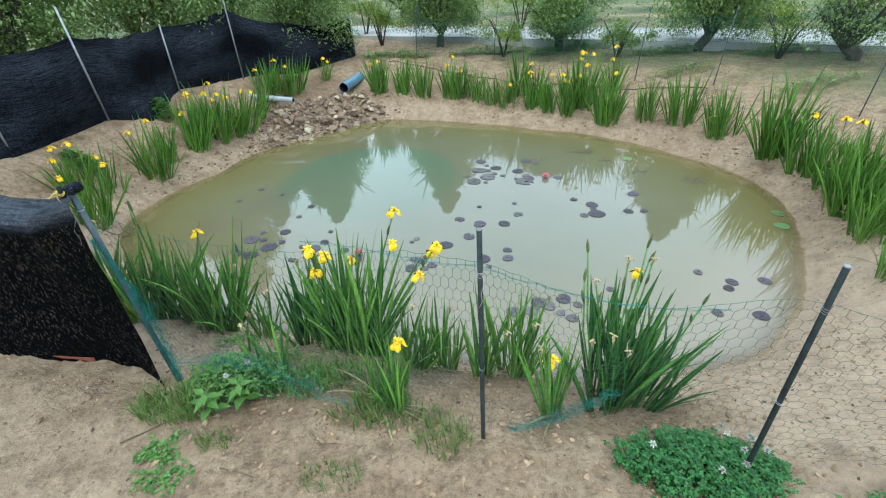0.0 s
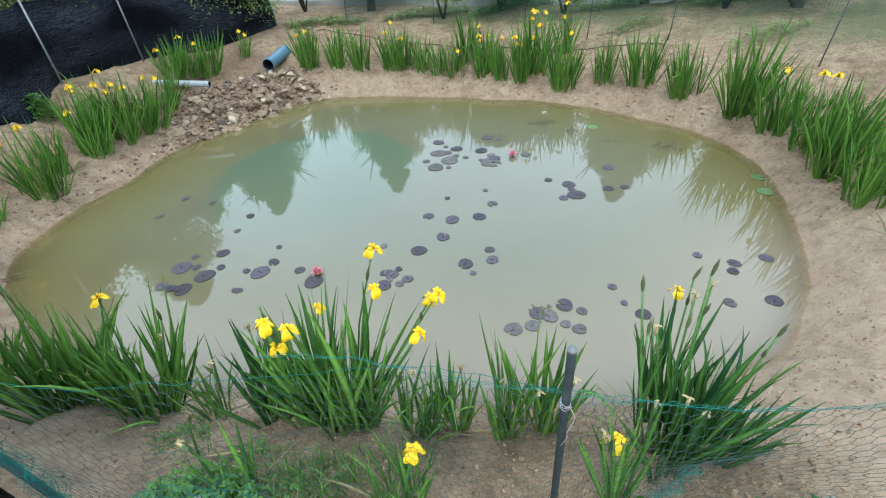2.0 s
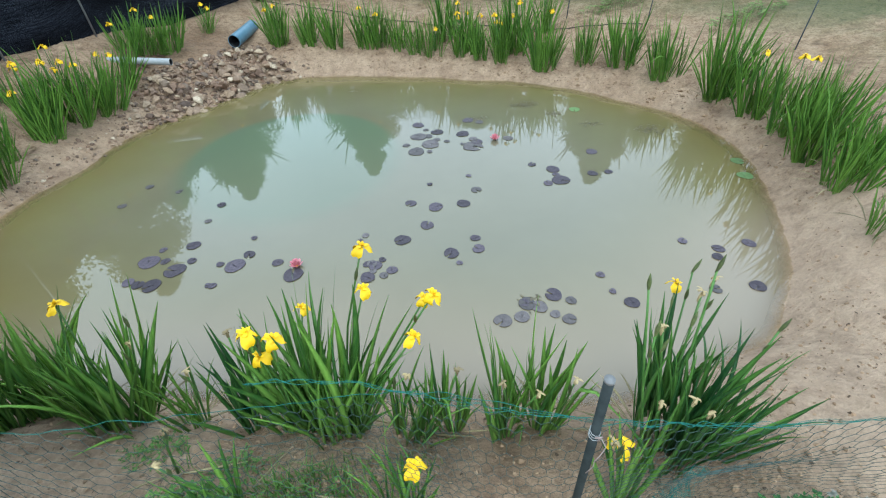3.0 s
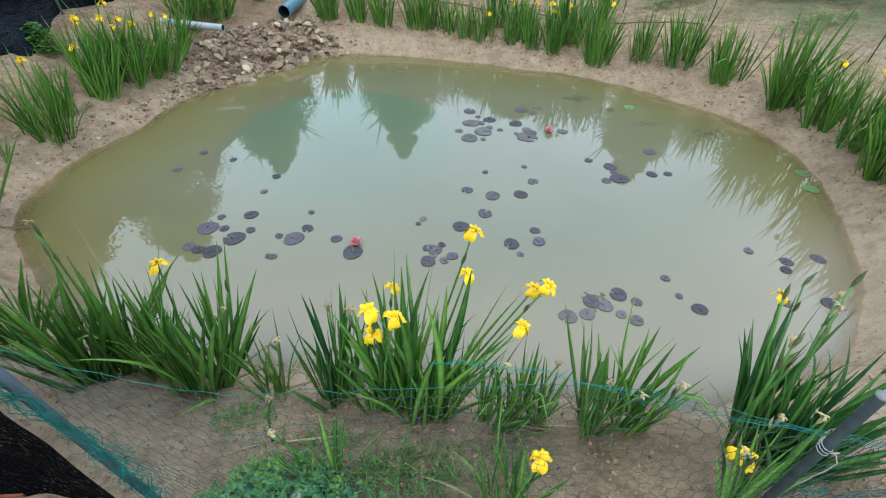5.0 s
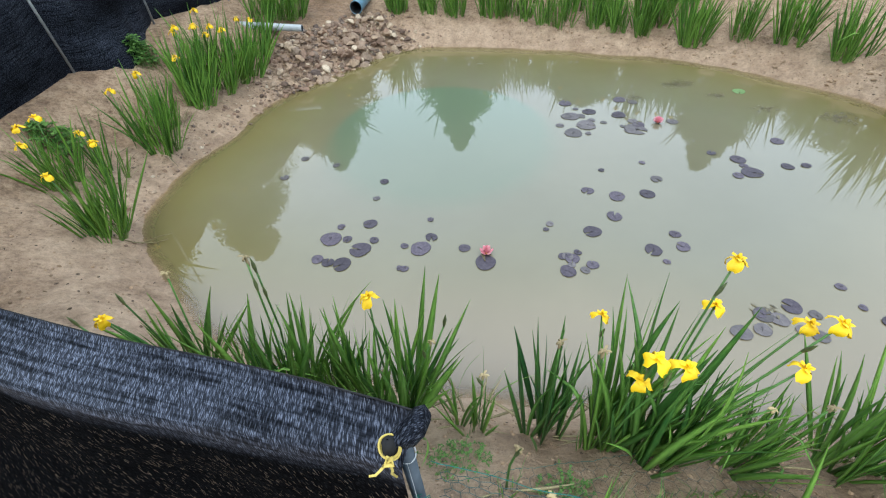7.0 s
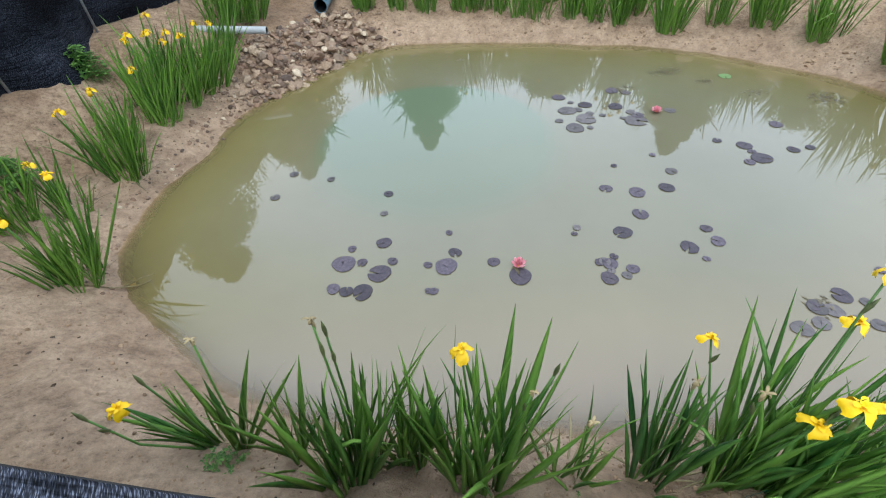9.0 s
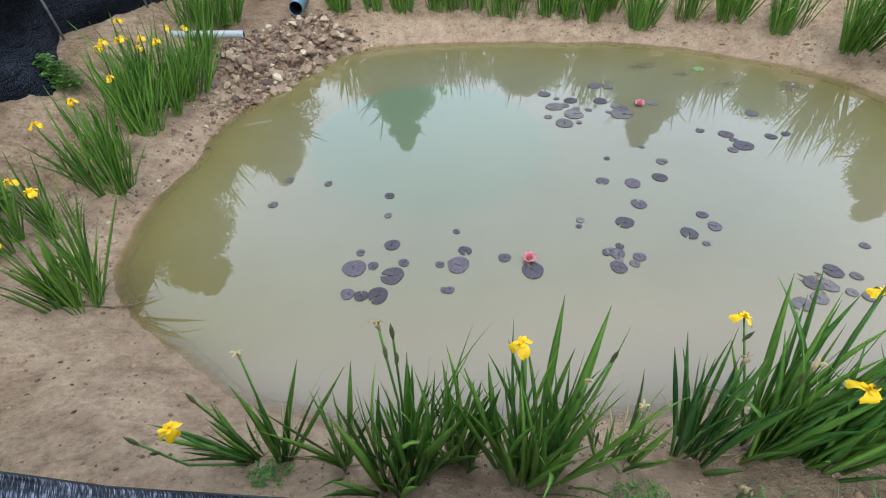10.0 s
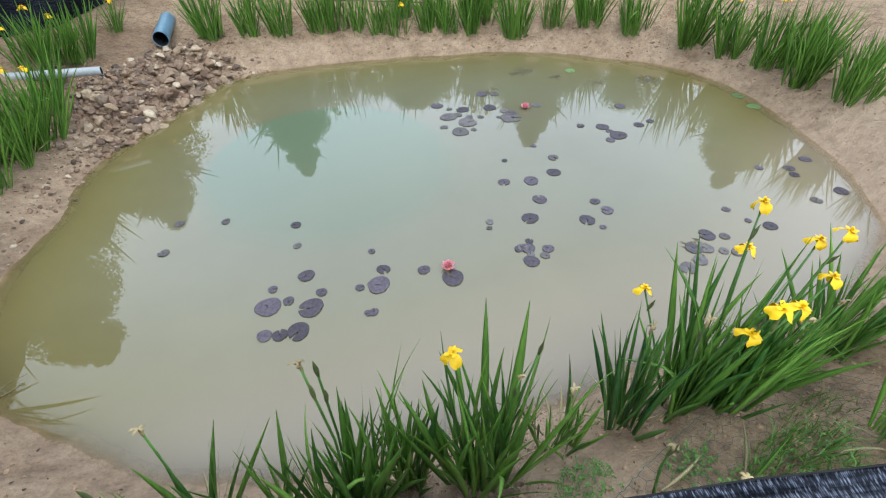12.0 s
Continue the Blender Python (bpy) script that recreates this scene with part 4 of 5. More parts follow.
def right_shore(r):
    a = radians(r.uniform(-32, 88))
    q = shore_radius(a) + 0.04 + abs(r.gauss(0.02, 0.22))
    return CX + q * math.cos(a), CY + q * math.sin(a)


def kicked_up(r):
    return r.gauss(0.1, 0.75), r.uniform(0.45, 1.2)


scatter("soil_clods", "rough crumbled clods of soil outside the wire netting", "soil", 380, 6, kicked_up, 0.02, CLOD, 0.85)
scatter("soil_clods", "flat crumbled clods of soil along the waterline", "soil", 240, 5, right_shore, 0.036, CLOD, 0.6)
scatter("leaf_litter", "small dark flakes of dead leaf on the near bank", "litter", 260, 21, near_bank, 0.01, TWIG, 0.25)
scatter("leaf_litter", "small dark flakes of dead leaf round the pond", "litter", 700, 22, any_bank, 0.013, TWIG, 0.25)


# ---- pipes ----
def pipe(name, label, start, end, radius, wall, material):
    c = thing(name, *start, label, "pipe")
    a, b = Vector((0, 0, 0)), Vector(end) - Vector(start)
    way = b.normalized()
    side = way.cross(Vector((0, 0, 1))).normalized()
    up = side.cross(way)
    n = 28

    def shell(r0, r1, t0, t1):
        v, f = [], []
        for r, t in ((r0, t0), (r1, t1)):
            for k in range(n):
                q = 6.28319 * k / n
                v.append(way * t + side * (r * math.cos(q)) + up * (r * math.sin(q)))
        for k in range(n):
            f.append((k, (k + 1) % n, n + (k + 1) % n, n + k))
        return v, f

    p = Pile()
    p.add(*shell(radius, radius, 0, b.length))
    p.add(*shell(radius, radius - wall, 0, 0.002))
    pile_part("tube", p, material, c, "", True)
    q = Pile()
    q.add(*shell(radius - wall, radius - wall, 0.001, b.length))
    q.add(*shell(radius - wall, 0.001, b.length, b.length - 0.01))
    pile_part("bore", q, PIPE_SHADE, c, "inside of the pipe, coloured dark for its shade", True)


pipe("drain_pipe", "wide blue-grey plastic drain pipe on the bank", (-1.65, 7.58, 0.455), (-1.48, 8.3, 0.5), 0.082, 0.007, BLUE_PVC)
pipe("outlet_pipe", "grey plastic outlet pipe sticking out of the bank", (-2.235, 6.72, 0.47), (-3.0, 6.86, 0.53), 0.038, 0.004, GREY_PVC)


# ---- shade cloth fences ----
def cloth_strip(path, tops, feet, bulge, seed, step=0.06, folds=None, flares=None, rows=24):
    """A hanging cloth along path, sagging between its poles; folds lay its upper edge over, flares spread its foot."""
    pts = []
    folds = folds or [0.0] * len(path)
    flares = flares or [0.0] * len(path)
    folded = any(folds)
    for i in range(len(path) - 1):
        (x0, y0), (x1, y1) = path[i], path[i + 1]
        length = math.hypot(x1 - x0, y1 - y0)
        m = max(2, int(length / step))
        for k in range(m + (i == len(path) - 2)):
            t = k / m
            sag = 4 * t * (1 - t)
            top = tops[i] + (tops[i + 1] - tops[i]) * t - (0.004 if folded else 0.08) * min(1.0, length / 1.3) * sag
            foot = feet[i] + (feet[i + 1] - feet[i]) * t
            nx, ny = (y1 - y0) / length, -(x1 - x0) / length
            pts.append((x0 + (x1 - x0) * t, y0 + (y1 - y0) * t, top, foot, nx, ny, sag,
                        folds[i] + (folds[i + 1] - folds[i]) * t, flares[i] + (flares[i + 1] - flares[i]) * t))
    verts, faces, uvs, toplight_dust = [], [], [], []
    run = 0.0
    cols = rows + 1
    for i, (x, y, top, foot, nx, ny, sag, fold, flare) in enumerate(pts):
        if i:
            run += math.hypot(x - pts[i - 1][0], y - pts[i - 1][1])
        down, last = 0.0, None
        for k in range(cols):
            s = (k / rows) ** 1.7
            z = top + (foot - top) * s
            out = bulge * sag * math.sin(math.pi * s) + flare * s * s
            calm = ease(0.0, 0.08, s) if folded else 1.0
            out += noise.noise(Vector((run * 2.3, s * 2.2, seed))) * 0.035 * math.sin(math.pi * min(1, s * 1.2 + 0.1)) * calm
            out += noise.noise(Vector((run * 7.0, s * 5.0, seed + 9))) * 0.009 * (0.3 + 0.7 * calm)
            out += fold * ease(0.0, 0.055, s)
            z += noise.noise(Vector((run * 3, s * 4, 7 + seed))) * (0.003 if folded else 0.012)
            here = Vector((x + nx * out, y + ny * out, z))
            down += (here - last).length if last else 0.0
            last = here
            verts.append(here)
            uvs.append((run + 0.35 * down, down))
            # folded cloth: bright top band imitates sky light; far cloth: patchy dust
            toplight_dust.append((1.0 - ease(0.05, 0.13, s)) if folded else max(0.1, 0.38 + 0.6 * noise.noise(Vector((run * 1.1, s * 3, 2)))))
    for i in range(len(pts) - 1):
        for k in range(rows):
            a = i * cols + k
            faces.append((a, a + 1, a + cols + 1, a + cols))
    me = raw_mesh("cloth", verts, faces, CLOTH, True)
    lay_uv(me, uvs)
    me.attributes.new("toplight_dust", "FLOAT", "POINT").data.foreach_set("value", toplight_dust)
    hem = [Vector(verts[i * cols]) + Vector((0, 0, 0.002)) for i in range(len(pts))]
    return me, hem


def lay_uv(me, uvs):
    uv = me.uv_layers.new(name="UVMap")
    for poly in me.polygons:
        for li in poly.loop_indices:
            uv.data[li].uv = uvs[me.loops[li].vertex_index]


def shade_fence(label, path, tops, feet, bulge, seed, poles, folds=None, flares=None, pole_mat=None):
    c = thing("shade_cloth_fence", path[0][0], path[0][1], feet[0], label, "fence")
    back = Matrix.Translation((-path[0][0], -path[0][1], -feet[0]))
    me, hem = cloth_strip(path, tops, feet, bulge, seed, folds=folds, flares=flares)
    share("cloth", me, c, back)
    p = Pile()
    p.add(*tube_data([back @ h for h in hem], 0.0013, 5))
    pile_part("top_cord", p, HOSE, c, "", True)
    for x, y, z0, z1, lx, ly in poles:
        tube_part("pole", (back @ Vector((x, y, z0)), back @ Vector((x + lx, y + ly, z1))), 0.0105, pole_mat or STEEL, c, "steel pole")
    return c, back


# the hem is pinned at the poles and bellies out towards the pond between two of them
FAR_PATH = ((-4.5, 2.9), (-4.12, 4.05), (-3.92, 5.12), (-3.84, 5.5), (-3.79, 6.0), (-3.74, 6.45), (-3.21, 7.35), (-2.66, 8.2), (-1.75, 9.4))
FAR_HEM = ((-4.41, 2.87), (-4.06, 4.03), (-3.94, 5.13), (-3.59, 5.46), (-3.66, 5.98), (-3.72, 6.44), (-3.17, 7.32), (-2.62, 8.17), (-1.71, 9.37))
FAR_POLES = ((-4.09, 4.02, -4.09, 4.02, 1.55), (-3.92, 5.17, -3.82, 4.99, 1.82), (-3.67, 6.34, -3.66, 6.38, 1.56), (-3.15, 7.29, -3.16, 7.32, 1.8), (-1.72, 9.37, -1.72, 9.37, 1.42))
shade_fence("black shade cloth fence on steel poles behind the irises", FAR_PATH, (1.5, 1.5, 1.54, 1.5, 1.49, 1.53, 1.68, 1.42, 1.38),
            [ground_z(x, y) - 0.01 for x, y in FAR_HEM], 0.05, 3,
            [(x, y, ground_z(x, y) - 0.1, z, tx - x, ty - y) for x, y, tx, ty, z in FAR_POLES],
            flares=[math.hypot(hx - x, hy - y) * (1 if hx > x else -1) for (x, y), (hx, hy) in zip(FAR_PATH, FAR_HEM)])
NEAR_PATH = ((-1.115, 1.35), (-1.28, 1.462), (-1.45, 1.558), (-1.72, 1.67), (-2.05, 1.794), (-2.6, 2.035), (-4.4, 2.7))
NEAR_FEET = [ground_z(x, y) - 0.03 for x, y in ((-1.18, 1.38), (-1.3, 1.4), (-1.45, 1.42), (-1.72, 1.46), (-2.0, 1.5), (-2.6, 1.8), (-4.4, 2.5))]
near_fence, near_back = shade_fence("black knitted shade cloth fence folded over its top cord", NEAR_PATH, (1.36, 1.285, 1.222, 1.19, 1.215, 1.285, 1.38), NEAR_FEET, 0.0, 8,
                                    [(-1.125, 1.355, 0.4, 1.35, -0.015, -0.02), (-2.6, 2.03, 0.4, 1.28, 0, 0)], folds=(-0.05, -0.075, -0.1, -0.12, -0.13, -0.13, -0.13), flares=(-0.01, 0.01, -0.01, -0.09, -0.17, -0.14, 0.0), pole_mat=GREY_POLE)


def gathered_corner():
    """The cloth's end, bunched over the pole's top and tied."""
    line = ((-1.158, 1.322, 1.345), (-1.148, 1.326, 1.352), (-1.135, 1.331, 1.355), (-1.123, 1.335, 1.357), (-1.11, 1.34, 1.36), (-1.102, 1.343, 1.362))
    thick = (0.003, 0.013, 0.017, 0.019, 0.017, 0.004)
    verts, faces, uvs, n = [], [], [], 14
    for i, (q, r) in enumerate(zip(line, thick)):
        for k in range(n):
            t = 6.283 * k / n
            f = r * (1 + 0.35 * noise.noise(Vector((math.cos(t) * 2.2, math.sin(t) * 2.2, i * 0.9))))
            verts.append(near_back @ (Vector(q) + Vector((0.12 * f * math.cos(t), f * math.cos(t), f * math.sin(t)))))
            uvs.append((r * t, i * 0.03))
    for i in range(len(line) - 1):
        for k in range(n):
            k2 = (k + 1) % n
            faces.append((i * n + k, i * n + k2, (i + 1) * n + k2, (i + 1) * n + k))
    faces.append(tuple(range((len(line) - 1) * n, len(line) * n)))
    me = raw_mesh("gathered_corner", verts, faces, CLOTH, True)
    lay_uv(me, uvs)
    # gathered end painted half as bright as the skylit band
    me.attributes.new("toplight_dust", "FLOAT", "POINT").data.foreach_set("value", [0.5] * len(verts))
    share("gathered_corner", me, near_fence, Matrix.Identity(4))


gathered_corner()


def ring_points(centre, r, turns=1.0, tilt=0.0, drop=0.0, n=16):
    return [Vector(centre) + Vector((r * math.cos(6.283 * turns * k / n), r * math.sin(6.283 * turns * k / n) * math.cos(tilt), r * math.sin(6.283 * turns * k / n) * math.sin(tilt) - drop * k / n)) for k in range(n + 1)]


knot = thing("twine_tie", -1.152, 1.322, 1.362, "yellow plastic twine knotted round the fence pole", "twine")
for k in range(2):
    loop = [Vector((0.0115 * math.cos(t) + 0.001 * k, 0.010 * math.sin(t) - 0.005, -0.006 + 0.009 * math.sin(t) + 0.0015 * math.sin(3 * t + k) - 0.004 * k)) for t in [6.283 * j / 20 for j in range(21)]]
    tube_part("loop", loop, 0.0016, TWINE_Y, knot, "", 6)
p = Pile()
p.add(*spindle([(0, -0.004, z) for z in (-0.03, -0.01, 0.003, 0.008, 0.0095)], (0.008, 0.0085, 0.008, 0.005, 0.001), 12))
pile_part("bound_tip", p, HOSE, knot, "black cloth tip bound by the twine", True)
p = Pile()
p.add(*tube_data([(0.0, -0.02, 0.002), (-0.006, -0.026, -0.004), (0.004, -0.025, -0.008), (0.003, -0.021, -0.001), (-0.004, -0.022, -0.009)], 0.0028, 7))
pile_part("knot", p, TWINE_Y, knot, "", True)
tube_part("loose_end", ((-0.002, -0.022, -0.006), (-0.01, -0.028, -0.01), (-0.017, -0.03, -0.017), (-0.024, -0.03, -0.017)), 0.0018, TWINE_Y, knot, "", 6, 0.8)
tube_part("loose_end", ((0.001, -0.022, -0.007), (0.002, -0.028, -0.017), (0.0, -0.027, -0.025), (0.005, -0.028, -0.034)), 0.0018, TWINE_Y, knot, "", 6, 0.8)
cord = thing("white_string", -1.139, 1.338, 1.285, "thin white string tied to the pole and hanging down", "string")
tube_part("loop", ring_points((0, 0, 0), 0.0118, 1.0, 0.3, 0.004, 16), 0.0009, TWINE_W, cord)
tube_part("loose_end", ((0.0, -0.013, 0), (0.006, -0.035, -0.012), (0.012, -0.06, -0.03), (0.004, -0.066, -0.05), (0.012, -0.068, -0.075), (0.006, -0.068, -0.1)), 0.0004, TWINE_W, cord)


# ---- hexagonal wire netting on dark posts ----
def fence_post(x0, y0, z0, x1, y1, z1, label, loose=False):
    c = thing("fence_post", x0, y0, z0, label, "post", "netting posts")
    t = Vector((x1 - x0, y1 - y0, z1 - z0))
    tube_part("shaft", (t * -0.25, t * 0.2, t * 0.6, t), 0.0075, POST, c, "", 12)
    tube_part("cap", (t, t + t.normalized() * 0.005), 0.0078, POST_TOP, c, "pale cut top", 12)
    tube_part("tie", ring_points(t * 0.86, 0.0088, 3.0, 0.25, 0.02, 26), 0.0007, TWINE_W, c, "thin wire tie", 5)
    if loose:
        k = t * 0.855
        tube_part("knot", [k + Vector(q) for q in ((-0.006, -0.011, 0.0), (0.003, -0.014, 0.004), (0.007, -0.011, -0.003), (-0.003, -0.014, -0.005), (0.005, -0.012, 0.002))], 0.0016, TWINE_P, c, "pale pink string knot", 5)
        tube_part("string_end", [k + Vector(q) for q in ((0.004, -0.013, -0.003), (0.011, -0.02, -0.02), (0.006, -0.02, -0.045), (0.002, -0.018, -0.065), (0.006, -0.016, -0.09), (-0.002, -0.014, -0.115))], 0.0009, TWINE_P, c, "pale pink string hanging down", 5)
    tube_part("tie", ring_points(t * 0.45, 0.0088, 2.0, 0.3, 0.01, 20), 0.0007, TWINE_W, c, "thin wire tie", 5)


fence_post(0.158, 1.01, 0.45, 0.14, 1.04, 1.32, "dark green steel post holding the wire netting", True)
fence_post(0.98, 0.87, 0.46, 0.985, 0.905, 1.265, "dark green steel post beside the clover")

TOP_LINE = ((-1.11, 1.33, 1.27), (-0.82, 1.25, 1.21), (-0.53, 1.235, 1.165), (-0.28, 1.22, 1.155), (-0.08, 1.16, 1.19), (0.142, 1.04, 1.22), (0.35, 1.03, 1.13), (0.65, 1.0, 1.08), (0.94, 0.91, 1.16), (1.3, 0.8, 1.1), (1.8, 0.66, 1.08), (2.4, 0.5, 1.06))
FOOT_LINE = ((-1.1, 1.34), (-0.8, 1.25), (-0.5, 1.22), (-0.25, 1.2), (0.0, 1.1), (0.15, 1.04), (0.38, 1.1), (0.66, 1.12), (0.98, 1.0), (1.35, 0.9), (1.85, 0.75), (2.45, 0.6))


def along(line, u):
    """The point at the share u of a line, smoothed."""
    f = u * (len(line) - 1)
    i = min(int(f), len(line) - 2)
    t = f - i
    p = [Vector(line[min(max(i + k, 0), len(line) - 1)]) for k in (-1, 0, 1, 2)]
    return p[1] + 0.5 * t * (p[2] - p[0] + t * (2 * p[0] - 5 * p[1] + 4 * p[2] - p[3] + t * (3 * (p[1] - p[2]) + p[3] - p[0])))


def net_point(s, v, width):
    """s: metres along the net, v: 0 at the foot, 1 at the top edge."""
    u = min(1.0, max(0.0, s / width))
    top = along(TOP_LINE, u)
    f = along(FOOT_LINE, u)
    foot = Vector((f.x, f.y, ground_z(f.x, f.y) + 0.012))
    p = foot.lerp(top, v)
    q = Vector((s * 2.2, v * 2.0, 3.0))
    p += Vector((noise.noise(q) * 0.03, noise.noise(q + Vector((9, 0, 0))) * 0.05, noise.noise(q * 1.6) * 0.02)) * (0.3 + v * (1 - v) * 2.4)
    return p


def hex_net(name, label, width, rows, cell, point, radius, material, top_radius=0.0008):
    c = thing(name, *point(0, 0.0), label, "wire netting")
    home = Vector(c.location)
    p = Pile()
    cols = int(width / cell)
    pitch = 1.0 / rows
    segs = []
    for j in range(rows):
        for i in range(cols):
            off = 0.5 * cell if j % 2 else 0.0
            x, y = i * cell + off, j * pitch
            b = [(x, y), (x + cell * 0.5, y + pitch * 0.3), (x + cell, y)]
            segs.append((b[0], b[1]))
            segs.append((b[1], b[2]))
            segs.append((b[1], (b[1][0], y + pitch)))
    for a, b in segs:
        if max(a[1], b[1]) > 1.0:
            b = (b[0], 1.0)
        pa, pb = point(a[0], a[1]) - home, point(b[0], b[1]) - home
        if (pb - pa).length > 1e-4:
            p.add(*tube_data((pa, pb), radius, 3, cap=False))
    pile_part("mesh", p, material, c)
    edge = [point(width * k / 160, 1.0) - home + Vector((0, noise.noise(Vector((k * 0.35, 0, 2))) * 0.006, noise.noise(Vector((k * 0.35, 5, 2))) * 0.008)) for k in range(161)]
    tube_part("top_wire", edge, top_radius, WIRE, c, "green coated edge wire", 5)
    return c


NET_W = 4.1
hex_net("wire_netting", "green hexagonal wire netting sagging between posts", NET_W, 20, 0.04, lambda s, v: net_point(s, v, NET_W), 0.00058, WIRE_DULL, 0.0006)


def lying_point(s, v):
    x = -1.1 + s
    y = 1.25 + 0.36 * v + 0.04 * math.sin(s * 2.0)
    q = Vector((x * 3, y * 3, 1.0))
    return Vector((x, y, ground_z(x, y) + 0.012 + 0.018 * abs(noise.noise(q))))


hex_net("loose_netting", "slack green wire netting lying over the sand", 1.15, 9, 0.044, lying_point, 0.0007, WIRE_DULL, 0.0009)


def bunched(name, label, points, strands, spread, seed, wire=0.0006):
    """Gathered netting: many crinkled wires running side by side."""
    r = random.Random(seed)
    home = Vector(points[0])
    c = thing(name, *home, label, "wire netting")
    p = Pile()
    for k in range(strands):
        q = r.uniform(0, 50)
        line = []
        for i in range(61):
            u = i / 60
            b = along(points, u) - home
            w = spread * (0.4 + 0.6 * math.sin(math.pi * u))
            line.append(b + Vector((noise.noise(Vector((q, u * 14, 0))) * w, noise.noise(Vector((q, u * 14, 7))) * w, abs(noise.noise(Vector((q, u * 14, 13)))) * w)))
        p.add(*tube_data(line, wire, 3, cap=False))
    pile_part("mesh", p, WIRE, c)


bunched("gathered_netting", "teal wire netting gathered along the corner pole", ((-1.13, 1.31, 1.18), (-1.1, 1.33, 0.9), (-1.08, 1.32, 0.65), (-1.05, 1.28, 0.53)), 24, 0.05, 4)
bunched("gathered_netting", "teal wire netting bunched up over the weeds", ((-1.05, 1.3, 0.6), (-0.85, 1.32, 0.58), (-0.66, 1.3, 0.54), (-0.5, 1.22, 0.5), (-0.34, 1.16, 0.5)), 8, 0.12, 5)
bunched("gathered_netting", "teal wire netting bunched on the soil beside a post", ((0.2, 1.04, 0.47), (0.34, 1.06, 0.49), (0.45, 1.09, 0.5), (0.54, 1.11, 0.53), (0.66, 1.14, 0.56)), 13, 0.055, 6)

bunched("gathered_netting", "slack teal edge of the wire netting drooping towards a post", ((-0.42, 1.27, 1.17), (-0.28, 1.25, 1.16), (-0.08, 1.16, 1.165), (0.04, 1.1, 1.18), (0.14, 1.045, 1.205)), 3, 0.018, 9, 0.0005)
bunched("gathered_netting", "slack teal edge of the wire netting beyond a post", ((0.142, 1.04, 1.205), (0.3, 1.035, 1.14), (0.45, 1.02, 1.1), (0.65, 1.0, 1.07), (0.8, 0.96, 1.1)), 3, 0.016, 10, 0.0005)


# ---- brick behind the near cloth ----
def perforated_brick(x, y, turn):
    z = ground_z(x, y)
    p = Pile()

    def bar(x0, x1, y0, y1, z0, z1):
        v = [(a, b, c) for a in (x0, x1) for b in (y0, y1) for c in (z0, z1)]
        p.add([Vector(q) for q in v], [(0, 1, 3, 2), (4, 6, 7, 5), (0, 4, 5, 1), (2, 3, 7, 6), (0, 2, 6, 4), (1, 5, 7, 3)])

    L, W, H = 0.21, 0.10, 0.06
    xs = [-L / 2 + L * k / 5 for k in range(6)]
    for y0, y1 in ((-W / 2, -W / 2 + 0.018), (-0.008, 0.008), (W / 2 - 0.018, W / 2)):
        bar(-L / 2, L / 2, y0, y1, 0, H)
    for k, q in enumerate(xs):
        for y0, y1 in ((-W / 2 + 0.018, -0.008), (0.008, W / 2 - 0.018)):
            bar(max(-L / 2, q - 0.009), min(L / 2, q + 0.009), y0, y1, 0.001, H - 0.001)
    ob = new("brick", p.mesh("brick", BRICK))
    ob.matrix_basis = Matrix.Translation((x, y, z - 0.012)) @ Euler((0.12, 0, turn)).to_matrix().to_4x4()
    tagged(ob, "red perforated brick holding down the shade cloth", "brick")


perforated_brick(-1.655, 1.525, -0.12)


# ---- weeds, clover, grass ----
def leaflet(p, x, y, z, size, tilt, turn, fold=0.25, w=0.62):
    m = Matrix.Translation((x, y, z)) @ Euler((0, 0, turn)).to_matrix().to_4x4() @ Euler((0, tilt, 0)).to_matrix().to_4x4()
    v = [(0, 0, 0), (size * 0.45, -size * w * 0.5, size * fold * 0.4), (size, 0, -size * 0.06), (size * 0.45, size * w * 0.5, size * fold * 0.4), (size * 0.5, 0, 0)]
    p.add([m @ Vector(q) for q in v], [(0, 1, 4), (1, 2, 4), (2, 3, 4), (3, 0, 4)])


def weed_patch(name, label, cx, cy, rx, ry, n, tall, size, material, seed, blossoms=0):
    r = random.Random(seed)
    c = thing(name, cx, cy, ground_z(cx, cy), label, "weeds", kind="stuff")
    home = Vector(c.location)
    p, st = Pile(), Pile()
    for k in range(n):
        a, q = r.uniform(0, 6.28), math.sqrt(r.random())
        x, y = cx + rx * q * math.cos(a), cy + ry * q * math.sin(a)
        g = ground_z(x, y)
        h = tall * r.uniform(0.35, 1.0) * (1.1 - 0.6 * q)
        top = Vector((x + r.gauss(0, 0.02), y + r.gauss(0, 0.02), g + h))
        st.add(*tube_data((Vector((x, y, g - 0.005)) - home, top - home), 0.0012, 3, cap=False))
        t0 = r.uniform(0, 6.28)
        for j in range(3):
            leaflet(p, *(top - home), size * r.uniform(0.6, 1.1), r.uniform(-0.5, 0.25), t0 + 2.094 * j + r.gauss(0, 0.2), 0.25, 0.75)
    pile_part("leaves", p, material, c)
    pile_part("stems", st, STEM, c)
    for k in range(blossoms):
        a, q = r.uniform(0, 6.28), math.sqrt(r.random())
        x, y = cx + rx * q * math.cos(a), cy + ry * q * math.sin(a)
        g = ground_z(x, y)
        b = Pile()
        for j in range(30):
            leaflet(b, x - home.x, y - home.y, g + tall * 1.08 - home.z, 0.013 * r.uniform(0.8, 1.2), r.uniform(-1.5, 0.6), r.uniform(0, 6.28), 0.3, 0.4)
        pile_part("blossom", b, BLOSSOM, c, "small white clover head")


